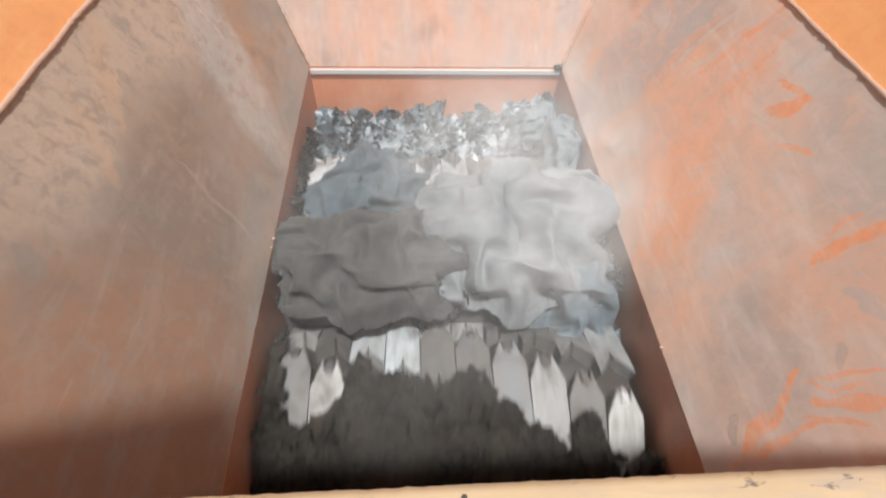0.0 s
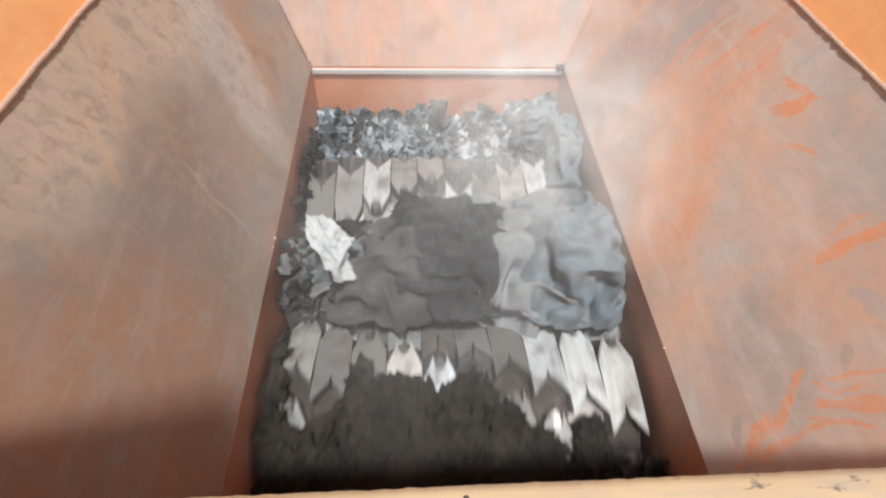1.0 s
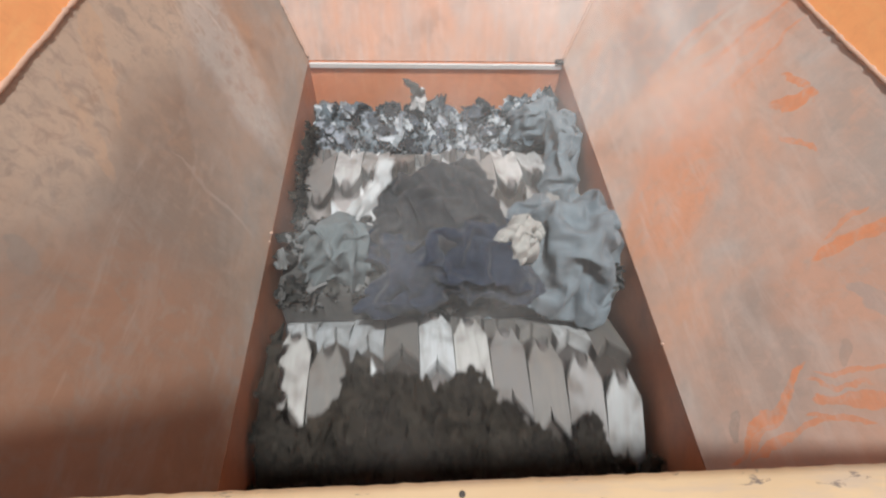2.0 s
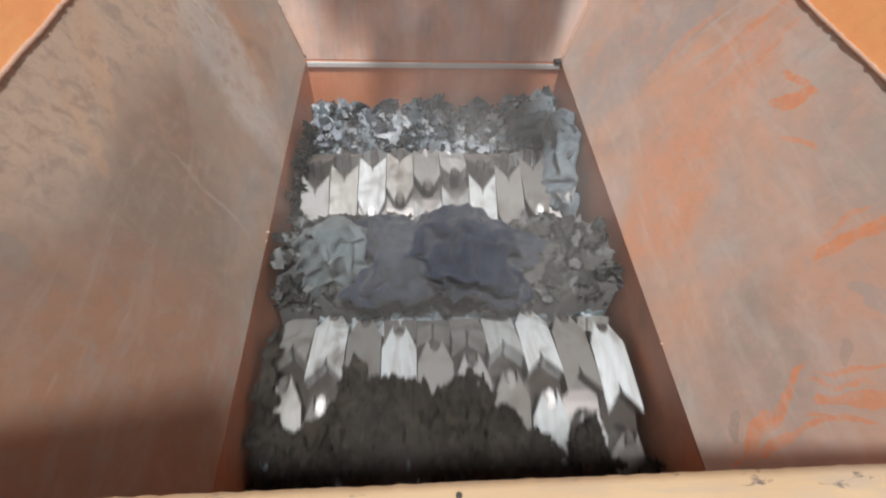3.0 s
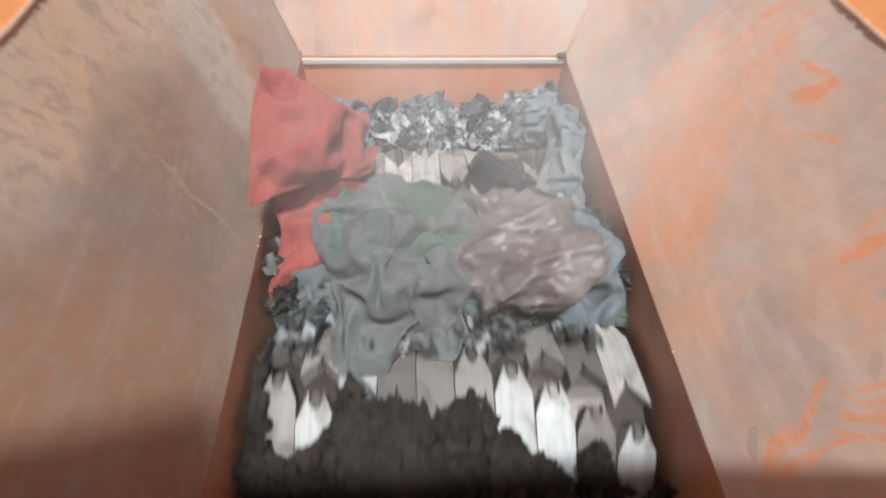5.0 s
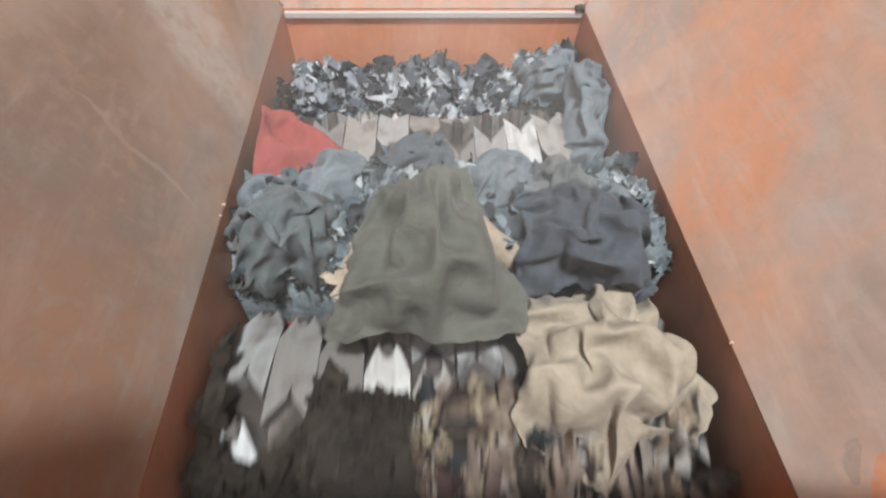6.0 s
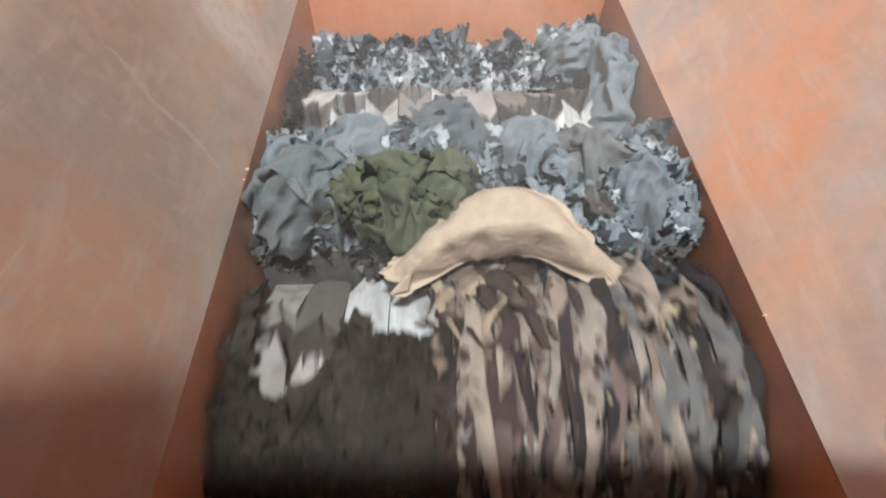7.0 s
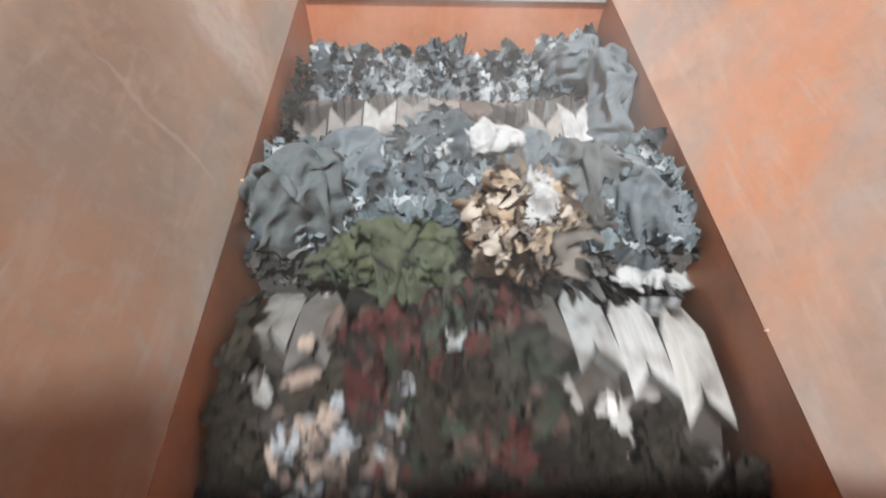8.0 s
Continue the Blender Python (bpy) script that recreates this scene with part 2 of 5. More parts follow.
def scrap_mat(name, palette, rough=0.85):
    """Mixed shredded cloth: each scrap takes one colour of the palette."""
    m, n, link, b = nodes_of(name, rough)
    b.inputs["Specular IOR Level"].default_value = 0.12
    g = n.new("ShaderNodeNewGeometry")
    stops = [(k / len(palette), c) for k, c in enumerate(palette)]
    r = n.new("ShaderNodeValToRGB")
    r.color_ramp.interpolation = "CONSTANT"
    e = r.color_ramp.elements
    while len(e) < len(stops):
        e.new(0.5)
    for k, (p, c) in enumerate(stops):
        e[k].position, e[k].color = p, (*c, 1)
    link(g.outputs["Random Per Island"], r.inputs[0])
    flat = mapped(n, link, (1, 1, 1))
    grime = ramp(n, link, noisy(n, link, flat, 30, 4), [(0.42, grey(0)), (0.7, grey(0.5))])
    link(blend(n, link, grime, r.outputs[0], (0.026, 0.023, 0.018)), b.inputs["Base Color"])
    bumped(n, link, b, noisy(n, link, flat, 300, 2), 0.15, 0.002)
    return m


# ---- mesh helpers ----
def mesh_of(name, verts, faces, material, smooth=False):
    me = bpy.data.meshes.new(name)
    me.from_pydata([tuple(v) for v in verts], [], faces)
    me.validate()
    if smooth:
        for p in me.polygons:
            p.use_smooth = True
    me.materials.append(material)
    return me


def part(name, me, parent=None, label="", m=None):
    ob = new(name, me)
    ob.parent = parent
    if m is not None:
        ob.matrix_basis = m
    return tagged(ob, label)


def slab(name, corners, thick, material, parent, label=""):
    """A flat plate: four corners, thickness away from the side that they face (anticlockwise seen from the front)."""
    c = [Vector(p) for p in corners]
    nrm = (c[1] - c[0]).cross(c[3] - c[0]).normalized()
    back = [p - nrm * thick for p in c]
    faces = [(0, 1, 2, 3), (7, 6, 5, 4)] + [(k, k + 4, (k + 1) % 4 + 4, (k + 1) % 4) for k in range(4)]
    return part(name, mesh_of(name, c + back, faces, material), parent, label)


def box(name, lo, hi, material, parent=None, label="", bevel=0.0):
    bm = bmesh.new()
    bmesh.ops.create_cube(bm, size=1.0)
    for v in bm.verts:
        v.co = Vector([lo[k] + (v.co[k] + 0.5) * (hi[k] - lo[k]) for k in range(3)])
    if bevel:
        bmesh.ops.bevel(bm, geom=bm.edges[:], offset=bevel, segments=2, affect="EDGES")
    me = bpy.data.meshes.new(name)
    bm.to_mesh(me)
    bm.free()
    me.materials.append(material)
    return part(name, me, parent, label)


# ---- ground ----
ground = new("ground", mesh_of("ground", [(-300, -300, -0.772), (300, -300, -0.772), (300, 300, -0.772), (-300, 300, -0.772)], [(0, 1, 2, 3)], concrete))
tagged(ground, "dusty grey concrete yard under the shredder", "ground", kind="structure")

# ---- hopper ----
W, FAR, NEAR = 0.4, 1.5, 0.165
SEAM, COT, COTF = 0.465, 0.466, 0.52
TOP = 0.80
T = 0.012
hopper = tagged(new("shredder_hopper"), "scoured orange steel feed hopper of a cloth shredder", "hopper")
sx, sy = W + COT * SEAM, FAR + COTF * SEAM
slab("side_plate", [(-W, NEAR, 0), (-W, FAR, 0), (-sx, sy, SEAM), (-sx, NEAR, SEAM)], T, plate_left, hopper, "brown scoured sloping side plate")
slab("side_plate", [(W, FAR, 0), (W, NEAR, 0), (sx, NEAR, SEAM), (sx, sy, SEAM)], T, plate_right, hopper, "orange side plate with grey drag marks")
slab("far_plate", [(-W, FAR, 0), (W, FAR, 0), (sx, sy, SEAM), (-sx, sy, SEAM)], T, plate_far, hopper, "pale orange sloping end plate")
ux = sx + 0.2
slab("upper_plate", [(-sx, NEAR, SEAM), (-sx, sy, SEAM), (-ux, sy + 0.05, TOP), (-ux, NEAR, TOP)], T, plate_fresh, hopper, "bright orange upper plate")
slab("upper_plate", [(sx, sy, SEAM), (sx, NEAR, SEAM), (ux, NEAR, TOP), (ux, sy + 0.05, TOP)], T, plate_fresh, hopper, "bright orange upper plate")
slab("upper_plate", [(-sx, sy, SEAM), (sx, sy, SEAM), (ux, sy + 0.05, TOP), (-ux, sy + 0.05, TOP)], T, plate_fresh, hopper, "bright orange upper plate")
DEEP = -0.75
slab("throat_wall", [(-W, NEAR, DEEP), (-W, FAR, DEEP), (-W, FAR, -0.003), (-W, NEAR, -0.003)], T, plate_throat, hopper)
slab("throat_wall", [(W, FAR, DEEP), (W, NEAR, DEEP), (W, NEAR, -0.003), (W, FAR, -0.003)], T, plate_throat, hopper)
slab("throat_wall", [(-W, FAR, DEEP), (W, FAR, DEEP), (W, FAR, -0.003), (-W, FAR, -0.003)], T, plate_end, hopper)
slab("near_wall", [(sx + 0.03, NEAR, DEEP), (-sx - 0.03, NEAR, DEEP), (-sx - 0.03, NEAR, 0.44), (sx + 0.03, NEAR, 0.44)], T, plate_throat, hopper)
box("bottom_pan", (-W - T, NEAR - T, DEEP - 0.02), (W + T, FAR + T, DEEP), drum_steel, hopper)
# bare steel lip between the end plate and the throat
box("lip", (-W + 0.001, FAR - 0.007, -0.024), (W - 0.001, FAR - 0.0005, -0.006), lip_steel, hopper, "pale bare steel lip", 0.002)


def weld(name, a, b_, r, seed):
    """A rippled weld bead along a line."""
    a, b_ = Vector(a), Vector(b_)
    d = b_ - a
    ax = d.normalized()
    u = ax.orthogonal().normalized()
    v = ax.cross(u)
    count, ring = int(d.length / 0.006), 7
    rnd = random.Random(seed)
    verts, faces = [], []
    for i in range(count + 1):
        rr = r * (0.6 + 0.25 * abs(math.sin(i * 0.8)) + 0.35 * rnd.random())
        off = u * r * 0.35 * noise.noise((i * 0.09, seed, 0)) + v * r * 0.35 * noise.noise((i * 0.09, seed, 5))
        for k in range(ring):
            t = 2 * math.pi * k / ring
            verts.append(a + d * (i / count) + off + (u * math.cos(t) + v * math.sin(t)) * rr)
    for i in range(count):
        for k in range(ring):
            faces.append((i * ring + k, i * ring + (k + 1) % ring, (i + 1) * ring + (k + 1) % ring, (i + 1) * ring + k))
    return part(name, mesh_of(name, verts, faces, weld_metal, True), hopper, "lumpy weld bead")


for s in (-1, 1):
    weld("weld_seam", (s * sx, NEAR, SEAM), (s * sx, sy, SEAM), 0.0048, 3 + s)
    weld("weld_seam", (s * W, FAR, 0.012), (s * sx, sy, SEAM), 0.004, 13 + s)
weld("weld_seam", (-sx, sy, SEAM), (sx, sy, SEAM), 0.008, 21)


def tack(place, radius, seed, material, label):
    """A lumpy tack weld or burr on an edge."""
    bm = bmesh.new()
    bmesh.ops.create_icosphere(bm, subdivisions=3, radius=radius)
    for v in bm.verts:
        v.co *= 1 + 0.5 * noise.noise(v.co * (1.0 / radius) + Vector((seed, 0, 0)))
        v.co.x *= 1.5
    me = bpy.data.meshes.new("tack_weld")
    bm.to_mesh(me)
    bm.free()
    me.materials.append(material)
    part("tack_weld", me, hopper, label, pose(*place))


tack((W - 0.012, FAR - 0.004, 0.004), 0.0085, 3, drum_steel, "dark lumpy tack weld")
tack((W, 0.505, 0.002), 0.0026, 5, weld_metal, "small pale burr on the edge")
tack((-W, 0.8, 0.004), 0.0026, 8, weld_metal, "small pale burr on the edge")
tack((-W, 0.775, 0.003), 0.002, 9, weld_metal, "small pale burr on the edge")


def rim_bar():
    """Folded rim over the near wall, chipped along its edge, with one drilled hole."""
    nx, verts, faces = 220, [], []
    prof = [(-0.075, 0.424), (-0.075, 0.448), (-0.072, 0.452), (-0.03, 0.452), (-0.004, 0.452), (0.004, 0.447), (0.005, 0.43)]
    for i in range(nx + 1):
        x = -0.7 + 1.4 * i / nx
        for k, (dy, z) in enumerate(prof):
            chip = 0.0004 * noise.noise((x * 17, k * 0.3, 2)) + 0.0009 * noise.noise((x * 90, k, 4)) if k > 3 else 0
            verts.append((x, NEAR + dy + chip, z + chip * 0.5))
    m_ = len(prof)
    for i in range(nx):
        for k in range(m_ - 1):
            faces.append((i * m_ + k, i * m_ + k + 1, (i + 1) * m_ + k + 1, (i + 1) * m_ + k))
    rim = part("rim", mesh_of("rim", verts, faces, rim_paint, True), hopper, "chipped cream-yellow painted rim")
    bm = bmesh.new()
    bmesh.ops.create_cone(bm, cap_ends=True, segments=20, radius1=0.0025, radius2=0.0025, depth=0.004)
    me = bpy.data.meshes.new("screw_hole")
    bm.to_mesh(me)
    bm.free()
    me.materials.append(drum_steel)
    part("screw_hole", me, rim, "dark drilled hole", pose(-0.051, 0.1612 - 0.003, 0.4515))


rim_bar()
# Unseen plate, added only to throw the shadow on the left side plate.
slab("shadow_blocker", [(-0.36, 0.15, -0.76), (-0.7, 0.15, -0.76), (-0.7, 0.15, 0.435), (-0.36, 0.15, 0.98)], 0.012, plate_fresh, hopper, "plain orange plate added out of view to cast a shadow")

# ---- rotors ----
R, R0, DISC, X0, PITCH = 0.25, 0.195, 0.0755, -0.3775, 60.0
AXES = [(0.5, -0.33), (1.09, -0.33)]


def tooth_mesh():
    """Clearance face of one tooth: a pointed, notched front end and a swallow tail, wrapped round the drum. It leads towards +angle."""
    hw = DISC * 0.485
    angles = [0, 2.5, 5, 7.5, 10, 15, 20, 25, 30, 35, 38, 41, 43, 45, 47, 49, 51]
    verts, faces = [], []
    for side in (-1, 1):
        base = len(verts)
        for a in angles:
            u_in = hw * max(0.0, 1 - a / 11.0) * 0.97
            u_out = hw if a <= 38 else hw * (1 - 0.62 * (a - 38) / 13)
            if a > 43:
                u_in = hw * 0.36 * math.sqrt(min(1, (a - 43) / 4.5))
            u_in = min(u_in, u_out - 0.0008)
            t0, t1 = radians(51), 0.0
            f = a / 51.0
            flat_y = R * math.cos(t0) * f + (R - 0.012) * math.cos(t1) * (1 - f)
            flat_z = R * math.sin(t0) * f + (R - 0.012) * math.sin(t1) * (1 - f)
            r = 0.75 * math.hypot(flat_y, flat_z) + 0.25 * R
            for rr, u in ((r, u_in), (r - 0.002 if u_out < hw else r, u_out), (R0 - 0.004, u_out), (R0 - 0.004, u_in)):
                t = radians(a)
                verts.append((side * u, rr * math.cos(t), rr * math.sin(t)))
        nA = len(angles)
        for i in range(nA - 1):
            for k in range(4):
                q = (base + i * 4 + k, base + i * 4 + (k + 1) % 4, base + (i + 1) * 4 + (k + 1) % 4, base + (i + 1) * 4 + k)
                faces.append(q if side < 0 else q[::-1])
        for e in (0, (nA - 1) * 4):
            q = tuple(base + e + k for k in range(4))
            faces.append(q if (side > 0) == (e == 0) else q[::-1])
    me = mesh_of("tooth", verts, faces, tooth_steel)
    return me


def knife_mesh():
    """Blunt bolted cutter at the front of a tooth, with its round bolt head."""
    bm = bmesh.new()
    bmesh.ops.create_cube(bm, size=1.0)
    for v in bm.verts:
        v.co = Vector((v.co.x * DISC * 0.34, v.co.y * 0.055, v.co.z * 0.034))
        if v.co.z > 0:
            v.co.x *= 0.55 if v.co.y > 0 else 1.0
    bmesh.ops.bevel(bm, geom=bm.edges[:], offset=0.004, segments=2, affect="EDGES")
    bmesh.ops.create_cone(bm, cap_ends=True, segments=16, radius1=0.0095, radius2=0.0085, depth=0.008,
                          matrix=pose(0, 0.028, -0.002, -90))
    me = bpy.data.meshes.new("knife")
    bm.to_mesh(me)
    bm.free()
    me.materials.append(knife_steel)
    return me


def drum_mesh():
    verts, faces, seg = [], [], 48
    for u in (-DISC * 0.495, DISC * 0.495):
        for rr in (R0, 0.06):
            for k in range(seg):
                t = 2 * math.pi * k / seg
                verts.append((u, rr * math.cos(t), rr * math.sin(t)))
    for k in range(seg):
        j = (k + 1) % seg
        faces += [(k, j, 2 * seg + j, 2 * seg + k), (k, seg + k, seg + j, j),
                  (2 * seg + k, 2 * seg + j, 3 * seg + j, 3 * seg + k)]
    return mesh_of("disc", verts, faces, drum_steel)


TOOTH, KNIFE, DRUM = tooth_mesh(), knife_mesh(), drum_mesh()


def rotor(way, helix, start):
    """Ten cutter discs on one shaft. way: +1 if the teeth lead towards +angle. start: the front end of the first disc's teeth, in degrees."""
    ob = tagged(new("shredder_rotor"), "steel shredder rotor with polished pointed teeth", "rotor", "shredder rotors")
    me = bpy.data.meshes.new("shaft")
    bm = bmesh.new()
    bmesh.ops.create_cone(bm, cap_ends=True, segments=32, radius1=0.058, radius2=0.058, depth=0.82, matrix=pose(0, 0, 0, 0, 90))
    bm.to_mesh(me)
    bm.free()
    me.materials.append(drum_steel)
    part("shaft", me, ob)
    for i in range(10):
        disc = part("disc", DRUM, ob, "", pose(X0 + DISC * (i + 0.5), 0, 0))
        for k in range(6):
            tip = start + helix * i + PITCH * k
            if way > 0:
                m = pose(0, 0, 0, tip - 51)
            else:
                m = pose(0, 0, 0, tip + 51) @ Matrix.Rotation(math.pi, 4, "Y")
            part("tooth", TOOTH, disc, "", m)
            mk = pose(0, 0, 0, (tip - 51) if way > 0 else (tip + 51))
            if way < 0:
                mk = mk @ Matrix.Rotation(math.pi, 4, "Y")
            part("knife", KNIFE, disc, "dark cutter with a round bolt", mk @ pose(0, 0, 0, 47.5) @ pose(0, R - 0.034, 0))
    return ob


near_rotor = rotor(-1, 10.0, 0.0)
far_rotor = rotor(1, -10.0, 0.0)
# turn of the near rotor's first tooth front, in degrees; the far rotor is geared to it
TURN = [(0, 70), (0.2, 41), (0.5, 1), (0.7, -36), (1.0, -81), (1.2, -112), (1.5, -155), (1.8, -206), (2.2, -270), (2.5, -316), (2.9, -376),
        (3.3, -432), (3.6, -484), (3.9, -534), (4.2, -582), (4.5, -622), (4.7, -652), (5.1, -712), (5.5, -772), (5.8, -828), (6.0, -858),
        (6.3, -900), (6.6, -942), (7.0, -998), (7.3, -1048), (7.6, -1100), (8.0, -1168)]
FAR_SHIFT = 54



# ---- cloth: generators ----
def crease(q):
    """A rounded ridge along the zero lines of a noise: 1 on the ridge, falling off on both sides."""
    v = abs(noise.noise(q)) * 4.2
    return math.exp(-1.1 * v ** 1.25)


def fold(p, seed, warp=0.6, fine=1.0):
    """Long sharp creases, crossing smaller ones and fine wrinkles, between about -1 and 1."""
    q = Vector((p[0], p[1], seed * 3.7))
    q += warp * noise.noise_vector(q * 0.5)
    a = crease(Vector((q.x, q.y * 0.35, q.z)))
    c = crease(Vector((q.x * 0.7, q.y * 1.6, q.z + 9)))
    d = crease(q * 2.6 + Vector((5, 1, 2)))
    return 0.85 * a + 0.4 * c + 0.25 * d * fine - 0.75 + 0.7 * noise.noise(q * 0.5) + 0.08 * fine * noise.noise(q * 7)


def finish(name, verts, faces, mat, thick=0.003, smoother=False):
    me = mesh_of(name, verts, faces, mat, True)
    ob = new(name, me)
    if smoother:
        sub = ob.modifiers.new("rounding", "SUBSURF")
        sub.levels = sub.render_levels = 1
    if thick:
        sol = ob.modifiers.new("thickness", "SOLIDIFY")
        sol.thickness, sol.offset = thick, -1
    return ob


def relax(verts, rest_at, quads, ex, held, rounds=130, stiff=0.3):
    """Buckles cloth into natural folds: every thread wants ex times the length that it has in rest_at, while the held points stay."""
    p, q, f = np.array([tuple(v) for v in verts]), np.array([tuple(v) for v in rest_at]), np.array(quads)
    near = np.unique(np.sort(np.concatenate([f[:, [0, 1]], f[:, [1, 2]], f[:, [2, 3]], f[:, [3, 0]], f[:, [0, 2]], f[:, [1, 3]]]), axis=1), axis=0)
    a, b = near[:, 0], near[:, 1]
    rest = np.linalg.norm(q[b] - q[a], axis=1) * ex
    n = len(p)
    free = np.ones(n)
    free[list(held)] = 0.0
    share = 1.0 / np.maximum(1, np.bincount(a, minlength=n) + np.bincount(b, minlength=n))
    for step in range(rounds):
        d = p[b] - p[a]
        ln = np.maximum(np.linalg.norm(d, axis=1), 1e-9)
        d *= ((ln - rest) / ln)[:, None]
        move = np.stack([np.bincount(a, d[:, k], n) - np.bincount(b, d[:, k], n) for k in range(3)], axis=1)
        mean = np.stack([np.bincount(a, p[b, k], n) + np.bincount(b, p[a, k], n) for k in range(3)], axis=1) * share[:, None]
        p += free[:, None] * (move * share[:, None] * 0.95 + (mean - p) * stiff * (0.35 if step % 4 else 1.0) * 0.3)
    return p.tolist()


def buckled(cells, w, h, dome, depth, seed, ex):
    """The offsets by which a sheet of a few cells buckles when it is pushed together by ex; its rim stays nearly in place."""
    nx, ny = cells
    flat_, start, faces, held = [], [], [], []
    for j in range(ny + 1):
        for i in range(nx + 1):
            u, v = 2 * i / nx - 1, 2 * j / ny - 1
            q = Vector((u * w / 2, v * h / 2, dome * max(0, 1 - u * u - v * v)))
            flat_.append(q)
            rim = i in (0, nx) or j in (0, ny)
            start.append(q + noise.noise_vector((i * 0.37, j * 0.37, seed * 2.3)) * depth * (0.5 if rim else 1.0) + Vector((0, 0, 0 if rim else depth * noise.noise((i * 0.8, j * 0.8, seed)))))
            if rim:
                held.append(len(start) - 1)
    c = nx + 1
    for j in range(ny):
        for i in range(nx):
            faces.append((j * c + i, j * c + i + 1, (j + 1) * c + i + 1, (j + 1) * c + i))
    out = np.array(relax(start, flat_, faces, ex, held, 160, 0.12)) - np.array([tuple(v) for v in flat_])
    return out.reshape(ny + 1, nx + 1, 3)


def lifted(grid, fx, fy):
    """Smooth reading of a grid of offsets at fractions fx, fy of its width and height."""
    ny, nx = grid.shape[0] - 1, grid.shape[1] - 1
    x, y = min(fx, 0.99999) * nx, min(fy, 0.99999) * ny
    i, j = int(x), int(y)
    def spline(t):
        return ((((2 - t) * t - 1) * t) / 2, ((3 * t - 5) * t * t + 2) / 2, (((4 - 3 * t) * t + 1) * t) / 2, ((t - 1) * t * t) / 2)
    wx, wy = spline(x - i), spline(y - j)
    rows, cols = [max(0, min(ny, j + k)) for k in (-1, 0, 1, 2)], [max(0, min(nx, i + k)) for k in (-1, 0, 1, 2)]
    return np.einsum("i,j,ijk->k", wy, wx, grid[np.ix_(rows, cols)])


def sheet(name, mat, w, h, seed, dome=0.05, depth=0.02, freq=9, grain=(1, 1), ragged=0.15, tear=0.0, square=0.7, droop=0.0, count=52, tuck=0.0, bow=0.0, quad=None, ex=1.3):
    """A crumpled, torn sheet of cloth lying in its own x, y plane, facing +z."""
    cells = [max(5, min(30, int(freq * size * g * 4.6))) for size, g in ((w, grain[0]), (h, grain[1]))]
    bulge = buckled(cells, w, h, dome, depth, seed, ex) if count >= 40 else None
    verts, faces = [], []
    for j in range(count + 1):
        for i in range(count + 1):
            u, v = 2 * i / count - 1, 2 * j / count - 1
            du, dv = u * math.sqrt(1 - v * v / 2), v * math.sqrt(1 - u * u / 2)
            u2, v2 = u * square + du * (1 - square), v * square + dv * (1 - square)
            r = max(abs(u), abs(v))
            a = math.atan2(v, u)
            k = 1 + r ** 3 * ragged * 1.1 * noise.noise((math.cos(a) * 1.3, math.sin(a) * 1.3, seed))
            if tear:
                k += r ** 9 * tear * 1.2 * (noise.noise((math.cos(a) * 5, math.sin(a) * 5, seed + 9)) + 0.7 * noise.noise((math.cos(a) * 16, math.sin(a) * 16, seed)))
            x, y = u2 * k * w / 2, v2 * k * h / 2 * (1 - (0.45 * u2 * u2 if bow else 0)) - bow * u2 * u2
            if quad:
                fu, fv = 0.5 + u2 / 2, 0.5 + v2 / 2
                low, high = Vector(quad[0]).lerp(Vector(quad[1]), fu), Vector(quad[3]).lerp(Vector(quad[2]), fu)
                x, y = low.lerp(high, fv) * k
            p = (x * freq * grain[0], y * freq * grain[1])
            z = dome * (1 - min(1, u2 * u2 + v2 * v2)) - droop * v2 * v2 - tuck * r ** 5
            if bulge is None:
                z += 1.5 * depth * fold(p, seed)
                off = depth * 0.75 * noise.noise_vector((p[0] * 1.2, p[1] * 1.2, seed + 2))
                verts.append((x + off.x, y + off.y, z))
            else:
                off = lifted(bulge, i / count, j / count)
                verts.append((x + off[0], y + off[1], z + off[2] + 0.3 * depth * fold((p[0] * 1.5, p[1] * 1.5), seed)))
    c = count + 1
    for j in range(count):
        for i in range(count):
            faces.append((j * c + i, j * c + i + 1, (j + 1) * c + i + 1, (j + 1) * c + i))
    return finish(name, verts, faces, mat, smoother=bulge is not None)


def rag(name, mat, w, h, seed, dome=0.045, depth=0.024, freq=19, tuck=0.06):
    """A wadded rag: a small crumpled sheet whose edges are tucked under."""
    return sheet(name, mat, w, h, seed, dome, depth, freq, (1, 1), 0.5, 0.06, 0.35, 0, 44, tuck)


def tube(name, mat, length, radius, seed, flat=0.55, depth=0.015, taper=0.75, sway=0.04, rings=80, around=40):
    """An empty sleeve or trouser leg hanging along -y from its origin, creased and open at the end."""
    verts, faces = [], []
    for j in range(rings + 1):
        f = j / rings
        cx = sway * noise.noise((f * 2.2, seed, 0)) * 2
        cz = sway * noise.noise((f * 2.2, seed, 7)) * 1.4
        rr = radius * (1 - (1 - taper) * f)
        for k in range(around):
            t = 2 * math.pi * k / around
            d = depth * fold((t * 1.6, f * length * 11), seed) * (1 if 0 < j < rings else 0.6)
            edge = 0.012 * noise.noise((math.cos(t) * 3, math.sin(t) * 3, seed)) if j == rings else 0
            verts.append((cx + (rr + d) * math.cos(t), -f * length + edge, cz + (rr * flat + d) * math.sin(t)))
    for j in range(rings):
        for k in range(around):
            k2 = (k + 1) % around
            faces.append((j * around + k, (j + 1) * around + k, (j + 1) * around + k2, j * around + k2))
    held = list(range(around)) + list(range(rings * around, (rings + 1) * around))
    return finish(name, relax(verts, verts, faces, 1.06, held, 40), faces, mat)


